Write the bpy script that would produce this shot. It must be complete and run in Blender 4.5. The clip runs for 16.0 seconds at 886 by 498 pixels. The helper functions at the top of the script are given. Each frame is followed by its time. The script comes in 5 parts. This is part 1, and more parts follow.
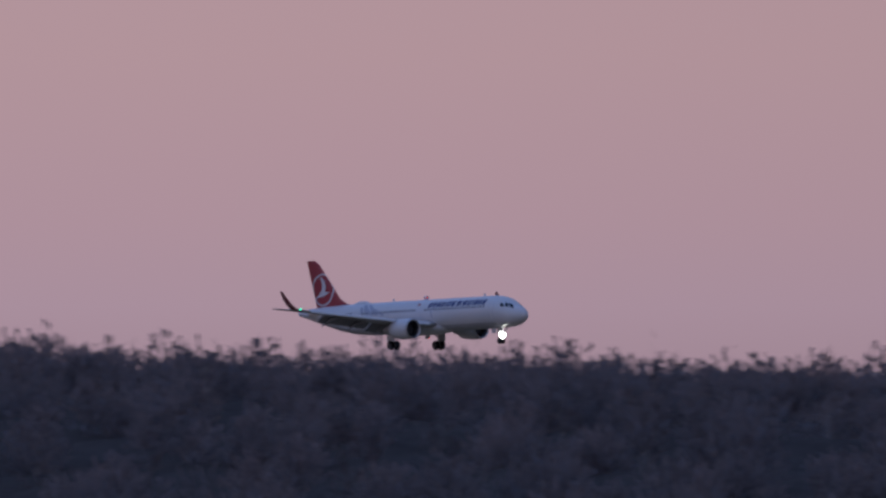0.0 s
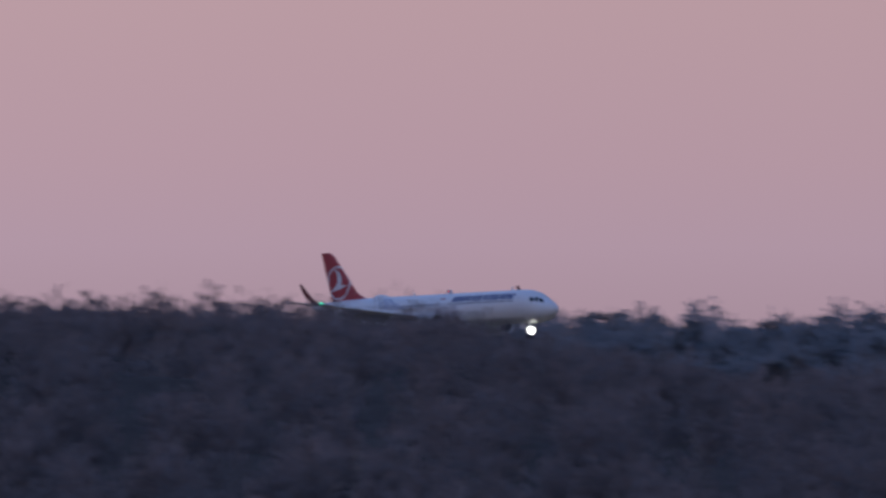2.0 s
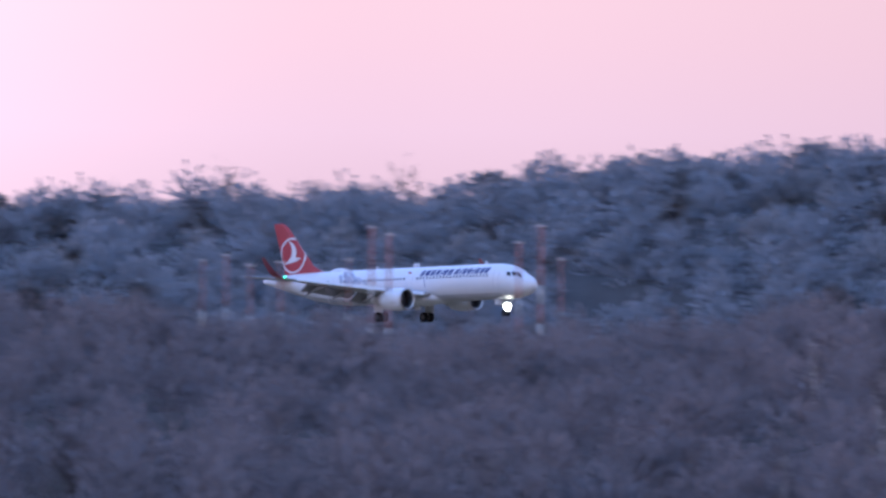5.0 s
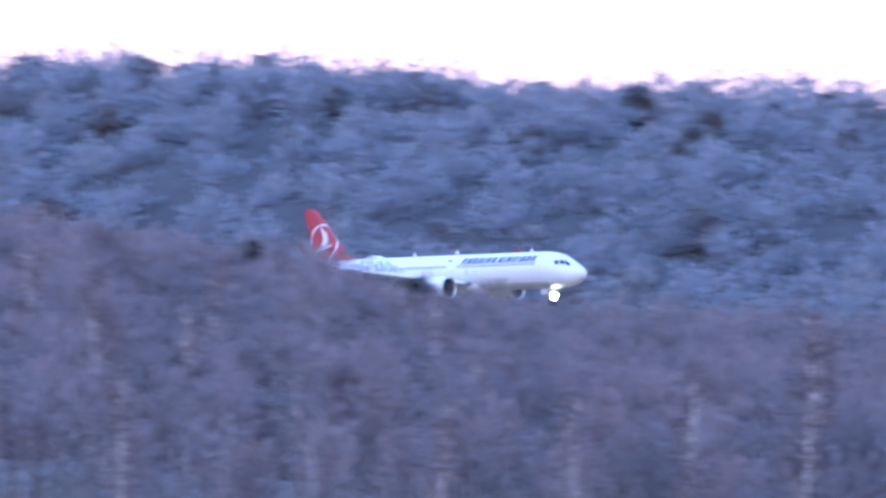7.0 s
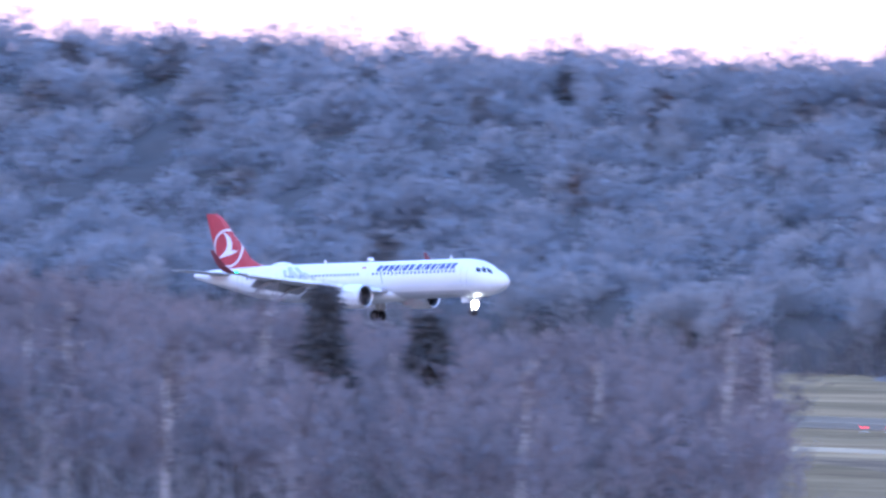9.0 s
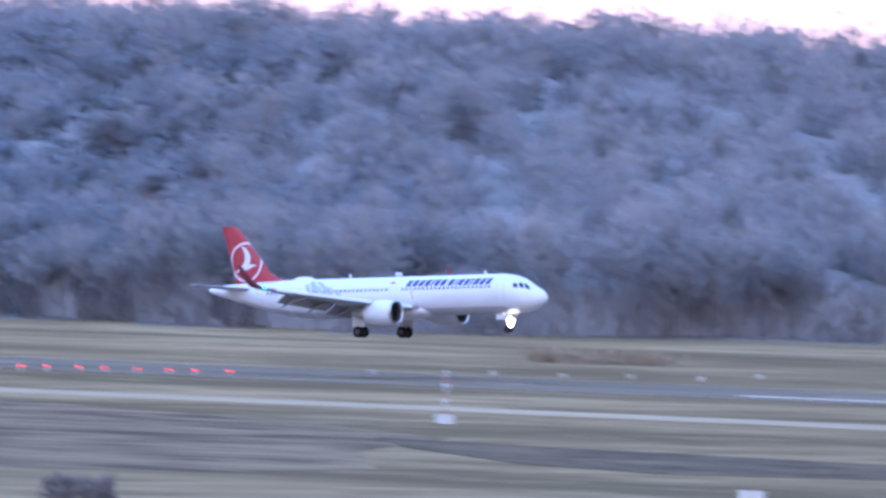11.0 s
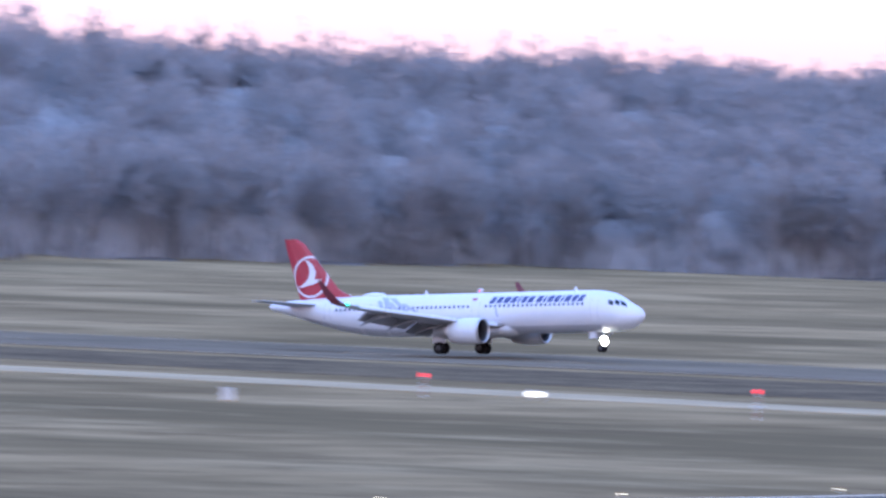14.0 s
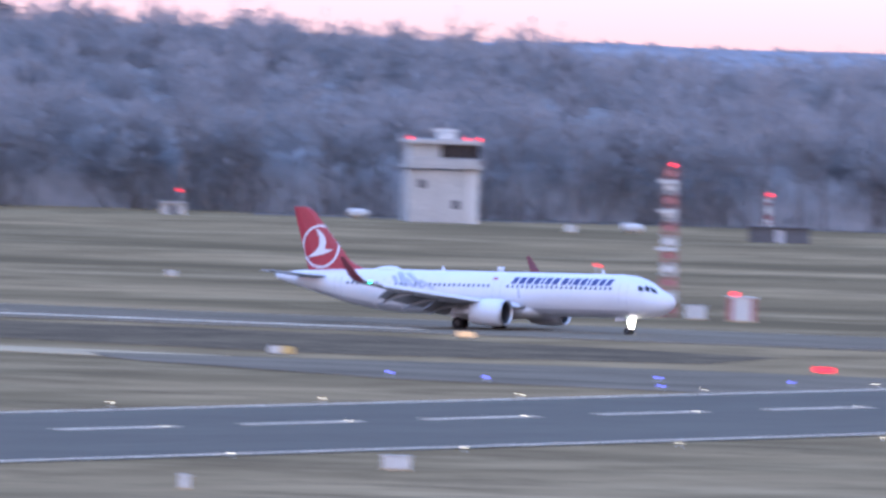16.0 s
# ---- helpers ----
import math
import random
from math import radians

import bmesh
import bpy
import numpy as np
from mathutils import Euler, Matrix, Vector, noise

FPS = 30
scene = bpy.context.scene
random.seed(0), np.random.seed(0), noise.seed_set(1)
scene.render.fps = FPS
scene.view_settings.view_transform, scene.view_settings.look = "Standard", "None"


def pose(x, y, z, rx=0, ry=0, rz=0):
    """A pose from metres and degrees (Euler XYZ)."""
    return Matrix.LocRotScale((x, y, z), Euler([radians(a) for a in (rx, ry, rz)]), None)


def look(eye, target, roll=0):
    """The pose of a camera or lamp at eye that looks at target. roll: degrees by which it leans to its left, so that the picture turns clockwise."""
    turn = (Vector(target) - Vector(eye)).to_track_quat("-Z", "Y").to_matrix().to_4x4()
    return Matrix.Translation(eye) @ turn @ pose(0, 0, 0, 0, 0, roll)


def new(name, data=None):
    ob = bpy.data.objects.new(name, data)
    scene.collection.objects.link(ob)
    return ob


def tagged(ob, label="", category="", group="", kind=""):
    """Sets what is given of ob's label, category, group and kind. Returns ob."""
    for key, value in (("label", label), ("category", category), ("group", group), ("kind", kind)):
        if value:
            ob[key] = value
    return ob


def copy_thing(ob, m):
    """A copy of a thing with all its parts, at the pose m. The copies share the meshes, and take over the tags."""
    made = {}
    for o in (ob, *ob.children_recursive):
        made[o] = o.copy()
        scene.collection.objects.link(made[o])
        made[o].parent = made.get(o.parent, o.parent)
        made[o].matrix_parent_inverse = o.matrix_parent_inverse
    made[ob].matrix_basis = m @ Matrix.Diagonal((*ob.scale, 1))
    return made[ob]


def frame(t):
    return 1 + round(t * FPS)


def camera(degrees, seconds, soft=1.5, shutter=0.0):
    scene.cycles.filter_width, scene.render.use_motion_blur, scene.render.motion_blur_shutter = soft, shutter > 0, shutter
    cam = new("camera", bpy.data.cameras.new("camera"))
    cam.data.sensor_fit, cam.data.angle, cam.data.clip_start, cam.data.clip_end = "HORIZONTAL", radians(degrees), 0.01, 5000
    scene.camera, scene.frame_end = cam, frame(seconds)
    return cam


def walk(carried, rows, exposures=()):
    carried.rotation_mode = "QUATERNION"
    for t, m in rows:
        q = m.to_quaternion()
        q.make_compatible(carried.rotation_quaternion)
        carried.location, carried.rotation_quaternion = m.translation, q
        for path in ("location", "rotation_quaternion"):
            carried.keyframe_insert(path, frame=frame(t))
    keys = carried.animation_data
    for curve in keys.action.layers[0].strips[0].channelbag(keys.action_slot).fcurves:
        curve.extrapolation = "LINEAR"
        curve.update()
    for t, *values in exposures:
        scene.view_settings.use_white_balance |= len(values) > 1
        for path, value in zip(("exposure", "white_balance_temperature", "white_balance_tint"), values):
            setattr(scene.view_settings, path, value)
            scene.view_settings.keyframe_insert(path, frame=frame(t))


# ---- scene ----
# A fixed long-lens camera pans after an airliner that lands at dusk. Runway along +X at y = RUNWAY_Y, camera over the origin.
EYE_H = 40.0
RUNWAY_Y = 1777.9
cam = camera(2.3783, 16.0, soft=2.7, shutter=0.65)
# seconds, yaw, pitch, lean
CAM = [
    (0.0, 48.8204, 0.2529, 0.000),
    (0.5, 48.3981, 0.2280, 0.057),
    (1.0, 48.0677, 0.1627, 0.115),
    (1.5, 47.6756, 0.1315, 0.172),
    (2.0, 47.0289, 0.0914, 0.229),
    (2.5, 46.4201, 0.0158, 0.286),
    (3.0, 45.9465, -0.0588, 0.344),
    (3.2, 45.7724, -0.0457, 0.371),
    (3.5, 45.4680, -0.0735, 0.413),
    (4.0, 44.9533, -0.1204, 0.481),
    (4.5, 44.4293, -0.1680, 0.550),
    (5.0, 43.8960, -0.2164, 0.619),
    (5.3, 43.5715, -0.2457, 0.660),
    (5.5, 43.4033, -0.2701, 0.688),
    (6.0, 42.9529, -0.3246, 0.779),
    (6.5, 42.4345, -0.3956, 0.871),
    (7.0, 41.7835, -0.4235, 0.963),
    (7.5, 41.0320, -0.4385, 1.054),
    (8.0, 40.3665, -0.5162, 1.146),
    (8.2, 40.1295, -0.5597, 1.183),
    (8.5, 39.7720, -0.5635, 1.238),
    (9.0, 39.1676, -0.5705, 1.329),
    (9.5, 38.5525, -0.5783, 1.421),
    (10.0, 37.9265, -0.5801, 1.513),
    (10.5, 37.2794, -0.5930, 1.604),
    (11.0, 36.6838, -0.6786, 1.637),
    (11.5, 36.0658, -0.7566, 1.670),
    (12.0, 35.4831, -0.7551, 1.703),
    (12.5, 34.7213, -0.7640, 1.735),
    (13.0, 34.0219, -0.8128, 1.768),
    (13.5, 33.2790, -0.8095, 1.801),
    (14.0, 32.5400, -0.7960, 1.833),
    (14.5, 31.6605, -0.8668, 1.776),
    (15.0, 30.9164, -0.8608, 1.719),
    (15.5, 30.1578, -0.8388, 1.662),
    (16.0, 29.4822, -0.9107, 1.604),
]
EXPOSURES = [(0.0, -0.5, 6150, 10), (2.0, -0.3, 6100, 9), (3.2, 0.1, 6050, 9), (5.3, 1.42, 5850, 9), (6.0, 1.75, 5700, 9),
             (6.5, 2.04, 5620, 9), (7.0, 2.3, 5600, 10), (8.2, 2.36, 5650, 10), (10.3, 2.2, 5850, 9), (12.5, 2.08, 6000, 8), (16.0, 1.92, 6250, 9)]
walk(cam, [(t, pose(0, 0, EYE_H, 90 + p, 0, yaw) @ pose(0, 0, 0, 0, 0, lean)) for t, yaw, p, lean in CAM], EXPOSURES)

# ---- world and sun ----
world = bpy.data.worlds.new("dusk_sky")
world.use_nodes = True
scene.world = world
wn, wl = world.node_tree.nodes, world.node_tree.links
wn.clear()
w_out, w_bg = wn.new("ShaderNodeOutputWorld"), wn.new("ShaderNodeBackground")
w_geo, w_sep, w_ramp = wn.new("ShaderNodeTexCoord"), wn.new("ShaderNodeSeparateXYZ"), wn.new("ShaderNodeValToRGB")
wl.new(w_geo.outputs["Generated"], w_sep.inputs[0])
w_shift = wn.new("ShaderNodeMath")
w_shift.operation, w_shift.inputs[1].default_value = "ADD", 0.01
wl.new(w_sep.outputs["Z"], w_shift.inputs[0])
wl.new(w_shift.outputs[0], w_ramp.inputs[0])
stops = [(0.0, (0.30, 0.19, 0.21)), (0.005, (0.34, 0.22, 0.245)), (0.0095, (0.42, 0.289, 0.348)), (0.016, (0.46, 0.30, 0.338)), (0.024, (0.485, 0.315, 0.335)), (0.12, (0.44, 0.32, 0.40)),
         (0.35, (0.20, 0.28, 0.52)), (1.0, (0.13, 0.25, 0.60))]
w_ramp.color_ramp.elements[0].position, w_ramp.color_ramp.elements[1].position = stops[0][0], stops[-1][0]
for pos, c in stops[1:-1]:
    w_ramp.color_ramp.elements.new(pos)
for e, (pos, c) in zip(w_ramp.color_ramp.elements, stops):
    e.position, e.color = pos, (*c, 1)
w_sky = wn.new("ShaderNodeTexSky")
w_sky.sky_type, w_sky.sun_disc = "NISHITA", False
w_sky.sun_elevation, w_sky.sun_rotation = radians(2.0), radians(150)
w_bg2, w_add = wn.new("ShaderNodeBackground"), wn.new("ShaderNodeAddShader")
w_bg2.inputs["Strength"].default_value = 0.012
wl.new(w_sky.outputs[0], w_bg2.inputs["Color"])
wl.new(w_ramp.outputs[0], w_bg.inputs["Color"])
# the afterglow is stronger towards the west end of the approach
w_az, w_neg, w_map = wn.new("ShaderNodeMath"), wn.new("ShaderNodeMath"), wn.new("ShaderNodeMapRange")
w_neg.operation, w_neg.inputs[1].default_value, w_az.operation = "MULTIPLY", -1.0, "ARCTAN2"
wl.new(w_sep.outputs["X"], w_neg.inputs[0])
wl.new(w_neg.outputs[0], w_az.inputs[0])
wl.new(w_sep.outputs["Y"], w_az.inputs[1])
w_map.inputs["From Min"].default_value, w_map.inputs["From Max"].default_value = radians(30), radians(50)
w_glow, w_twice = wn.new("ShaderNodeValToRGB"), wn.new("ShaderNodeMath")
w_twice.operation, w_twice.inputs[1].default_value = "MULTIPLY", 2.0
for pos, v in ((0.30, 0.5), (0.45, 0.38), (0.62, 0.42), (0.70, 0.46), (0.80, 0.62)):
    e = w_glow.color_ramp.elements.new(pos)
    e.color = (v, v, v, 1)
w_glow.color_ramp.elements[0].color, w_glow.color_ramp.elements[-1].color = (0.5, 0.5, 0.5, 1), (0.65, 0.65, 0.65, 1)
w_glow.color_ramp.interpolation = "EASE"
wl.new(w_az.outputs[0], w_map.inputs["Value"])
wl.new(w_map.outputs[0], w_glow.inputs[0])
wl.new(w_glow.outputs[0], w_twice.inputs[0])
wl.new(w_twice.outputs[0], w_bg.inputs["Strength"])
wl.new(w_bg.outputs[0], w_add.inputs[0])
wl.new(w_bg2.outputs[0], w_add.inputs[1])
wl.new(w_add.outputs[0], w_out.inputs["Surface"])

glow = bpy.data.lights.new("sun", "SUN")
glow.energy, glow.angle, glow.color = 0.42, radians(130), (0.93, 0.92, 1.0)
sun = new("sun", glow)
sun.matrix_world = look((0, 0, 0), (-0.55, 0.8, -0.29))


# ---- materials ----
def material(name, color, rough=0.7, metal=0.0, var=0.25, scale=1.0, fine=8.0, bump=0.0, color2=None, stretch=(1, 1, 1), random_obj=0.0, island=False, emit=0.0, thin=0.0):
    m = bpy.data.materials.new(name)
    m.use_nodes = True
    n, l = m.node_tree.nodes, m.node_tree.links
    b = n["Principled BSDF"]
    b.inputs["Roughness"].default_value, b.inputs["Metallic"].default_value = rough, metal
    if rough >= 0.7:
        b.inputs["Specular IOR Level"].default_value = 0.12
    if rough >= 0.82:
        b.inputs["Specular IOR Level"].default_value = 0.0
    co, mp = n.new("ShaderNodeTexCoord"), n.new("ShaderNodeMapping")
    mp.inputs["Scale"].default_value = stretch
    l.new(co.outputs["Object"], mp.inputs[0])
    n1, n2 = n.new("ShaderNodeTexNoise"), n.new("ShaderNodeTexNoise")
    n1.inputs["Scale"].default_value, n2.inputs["Scale"].default_value = scale, scale * fine
    n1.inputs["Detail"].default_value = n2.inputs["Detail"].default_value = 4
    l.new(mp.outputs[0], n1.inputs[0]), l.new(mp.outputs[0], n2.inputs[0])
    mix = n.new("ShaderNodeMath")
    mix.operation = "MULTIPLY_ADD"
    l.new(n2.outputs[0], mix.inputs[0])
    mix.inputs[1].default_value = 0.5
    half = n.new("ShaderNodeMath")
    half.operation = "MULTIPLY"
    half.inputs[1].default_value = 0.5
    l.new(n1.outputs[0], half.inputs[0]), l.new(half.outputs[0], mix.inputs[2])
    ramp = n.new("ShaderNodeValToRGB")
    c2 = color2 or tuple(c * (1 - var) for c in color)
    ramp.color_ramp.elements[0].position, ramp.color_ramp.elements[1].position = 0.38, 0.62
    ramp.color_ramp.elements[0].color, ramp.color_ramp.elements[1].color = (*c2, 1), (*color, 1)
    l.new(mix.outputs[0], ramp.inputs[0])
    last = ramp.outputs[0]
    if random_obj or island:
        src = n.new("ShaderNodeNewGeometry").outputs["Random Per Island"] if island else n.new("ShaderNodeObjectInfo").outputs["Random"]
        hsv, mr = n.new("ShaderNodeHueSaturation"), n.new("ShaderNodeMapRange")
        amt = random_obj or 0.1
        mr.inputs["To Min"].default_value, mr.inputs["To Max"].default_value = 1 - amt, 1 + amt
        l.new(src, mr.inputs[0]), l.new(mr.outputs[0], hsv.inputs["Value"]), l.new(last, hsv.inputs["Color"])
        last = hsv.outputs[0]
    l.new(last, b.inputs["Base Color"])
    if bump:
        bp = n.new("ShaderNodeBump")
        bp.inputs["Strength"].default_value, bp.inputs["Distance"].default_value = bump, 0.05
        l.new(mix.outputs[0], bp.inputs["Height"]), l.new(bp.outputs[0], b.inputs["Normal"])
    if thin:
        # twigs and needles pass part of the light on
        tr, ms = n.new("ShaderNodeBsdfTranslucent"), n.new("ShaderNodeMixShader")
        ms.inputs[0].default_value = thin
        l.new(last, tr.inputs["Color"]), l.new(b.outputs[0], ms.inputs[1]), l.new(tr.outputs[0], ms.inputs[2])
        l.new(ms.outputs[0], n["Material Output"].inputs["Surface"])
    if emit:
        b.inputs["Emission Color"].default_value, b.inputs["Emission Strength"].default_value = (*color, 1), emit
    return m


M = {
    "white_paint": material("white_paint", (0.60, 0.63, 0.68), 0.32, var=0.06, scale=0.35, fine=14),
    "grey_paint": material("grey_paint", (0.40, 0.42, 0.46), 0.4, var=0.18, scale=0.6),
    # grey belly skin whose tone also carries the shade under the fuselage
    "belly_shade_paint": material("belly_shade_paint", (0.40, 0.43, 0.49), 0.36, var=0.15, scale=0.4, fine=8),
    # wing grey darkened: shade under the wing put into flaps and fairings
    "flap_shade_grey": material("flap_shade_grey", (0.24, 0.26, 0.30), 0.45, var=0.2, scale=0.6),
    "dark_grey": material("dark_grey", (0.05, 0.052, 0.06), 0.5, var=0.3, scale=1.2),
    "red_paint": material("red_paint", (0.34, 0.028, 0.048), 0.35, var=0.15, scale=0.5),
    "maroon_paint": material("maroon_paint", (0.13, 0.025, 0.04), 0.35, var=0.15, scale=0.5),
    "blue_paint": material("blue_paint", (0.035, 0.05, 0.17), 0.4, var=0.1, scale=1.0),
    "motif_grey": material("motif_grey", (0.36, 0.40, 0.52), 0.4, var=0.15, scale=0.8),
    "glass_dark": material("glass_dark", (0.02, 0.022, 0.03), 0.08, var=0.3, scale=1.0),
    "steel": material("steel", (0.55, 0.56, 0.58), 0.45, 0.9, var=0.2, scale=2.0),
    "rubber": material("rubber", (0.022, 0.022, 0.024), 0.85, var=0.4, scale=3.0, bump=0.2),
    "lamp_white": material("lamp_white", (1.0, 0.97, 0.84), 0.3, emit=9.0),
    "lamp_green": material("lamp_green", (0.05, 1.0, 0.55), 0.3, emit=1.8),
    "lamp_red": material("lamp_red", (1.0, 0.02, 0.04), 0.3, emit=0.9),
    "lamp_blue": material("lamp_blue", (0.16, 0.18, 1.0), 0.3, emit=1.6),
    "lamp_warm": material("lamp_warm", (1.0, 0.86, 0.62), 0.3, emit=2.2),
    "lens_white": material("lens_white", (1.0, 0.95, 0.84), 0.3, emit=0.7),
    "lamp_amber": material("lamp_amber", (0.85, 0.55, 0.30), 0.3, emit=0.12),
    "beacon_lamp": material("beacon_lamp", (1.0, 0.012, 0.02), 0.3, emit=10.0),
    "grass": None,
    "asphalt": material("asphalt", (0.215, 0.175, 0.128), 0.85, var=0.4, scale=0.05, fine=6, bump=0.1, stretch=(0.25, 1, 1)),
    "asphalt_blue": material("asphalt_blue", (0.088, 0.086, 0.066), 0.8, var=0.25, scale=0.06, fine=7, bump=0.1, stretch=(1, 0.2, 1)),
    "concrete": material("concrete", (0.48, 0.375, 0.24), 0.85, var=0.35, scale=0.06, fine=8, stretch=(0.2, 1, 1)),
    "marking": material("marking", (0.74, 0.64, 0.49), 0.7, var=0.3, scale=0.3, fine=6),
    "marking_worn": material("marking_worn", (0.36, 0.30, 0.22), 0.85, var=0.35, scale=0.1, fine=6),
    "mast_red": material("mast_red", (0.40, 0.19, 0.18), 0.7, var=0.2, scale=1.0),
    "bark": material("bark", (0.24, 0.225, 0.23), 0.95, var=0.35, scale=0.8, fine=6, bump=0.5, random_obj=0.25),
    "bark_pine": material("bark_pine", (0.17, 0.105, 0.075), 0.95, var=0.45, scale=0.6, fine=6, bump=0.5, random_obj=0.25),
    "bark_birch": material("bark_birch", (0.46, 0.43, 0.41), 0.85, color2=(0.14, 0.13, 0.125), scale=0.9, fine=5, stretch=(0.6, 0.6, 3.0), bump=0.3),
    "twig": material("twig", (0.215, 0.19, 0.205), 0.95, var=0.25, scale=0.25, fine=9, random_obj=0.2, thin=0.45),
    # haze put into the colour: paler copy of twig for the far wood
    "twig_haze": material("twig_haze", (0.36, 0.345, 0.36), 0.95, var=0.25, scale=0.25, fine=9, random_obj=0.18, thin=0.55),
    # both needle tones are lifted well above foliage to stand for haze
    "needles": material("needles", (0.33, 0.34, 0.36), 0.85, var=0.2, scale=0.5, fine=7, random_obj=0.1, thin=0.6),
    "needles_dark": material("needles_dark", (0.18, 0.19, 0.2), 0.85, var=0.3, scale=0.5, fine=7, random_obj=0.15, thin=0.5),
    # undergrowth and far crowns carry haze in a raised, pale tone
    "brush": material("brush", (0.34, 0.32, 0.32), 0.95, var=0.25, scale=0.05, fine=14, island=True, thin=0.55),
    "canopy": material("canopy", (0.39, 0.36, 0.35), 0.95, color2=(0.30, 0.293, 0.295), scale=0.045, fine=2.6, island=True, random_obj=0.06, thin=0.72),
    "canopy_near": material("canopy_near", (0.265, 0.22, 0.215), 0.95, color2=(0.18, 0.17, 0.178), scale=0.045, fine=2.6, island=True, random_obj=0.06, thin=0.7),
    # made-up sheet under the far crowns, paled so haze fills the gaps
    "crown_haze_far": material("crown_haze_far", (0.26, 0.247, 0.245), 0.95, var=0.25, scale=0.06, fine=8),
    # near and pine sheets are kept dark: shade between the crowns as colour
    "crown_shade_near": material("crown_shade_near", (0.088, 0.076, 0.072), 0.95, var=0.25, scale=0.06, fine=8),
    "crown_shade_pine": material("crown_shade_pine", (0.08, 0.08, 0.082), 0.95, var=0.2, scale=0.06, fine=8),
    "leaf_litter": material("leaf_litter", (0.20, 0.175, 0.16), 0.95, var=0.4, scale=0.08, fine=10, bump=0.3),
    # pale tone stands for haze in front of the distant hills
    "hill_haze": material("hill_haze", (0.27, 0.275, 0.30), 0.95, var=0.3, scale=0.02, fine=10, island=True),
    "smoke": None,
    # pine crowns raised to a pale tone that stands for haze
    "pine_haze": material("pine_haze", (0.315, 0.318, 0.335), 0.9, color2=(0.255, 0.265, 0.285), scale=0.045, fine=3.0, island=True, random_obj=0.06, thin=0.72),
    "window_grey": material("window_grey", (0.12, 0.135, 0.19), 0.15, var=0.2, scale=1.0),
    "dry_scrub": material("dry_scrub", (0.34, 0.27, 0.19), 0.95, var=0.4, scale=0.2, fine=9, island=True),
    "bare_streaks": material("bare_streaks", (0.27, 0.195, 0.118), 0.95, color2=(0.105, 0.08, 0.057), scale=1.0, fine=4, stretch=(0.022, 0.04, 1)),
    "dark_turf": material("dark_turf", (0.18, 0.137, 0.088), 0.95, color2=(0.085, 0.066, 0.048), scale=0.07, fine=5),
    "wall_pale": material("wall_pale", (0.45, 0.44, 0.42), 0.85, var=0.2, scale=0.3, fine=8, bump=0.2),
    "wall_dark": material("wall_dark", (0.12, 0.12, 0.13), 0.8, var=0.3, scale=0.4),
    "heli_paint": material("heli_paint", (0.17, 0.175, 0.20), 0.8, var=0.2, scale=0.5),
    "box_white": material("box_white", (0.55, 0.55, 0.53), 0.6, var=0.15, scale=1.0),
    "box_red": material("box_red", (0.37, 0.15, 0.14), 0.6, var=0.2, scale=1.0),
    "sign_yellow": material("sign_yellow", (0.6, 0.42, 0.16), 0.6, var=0.15, scale=1.0),
}


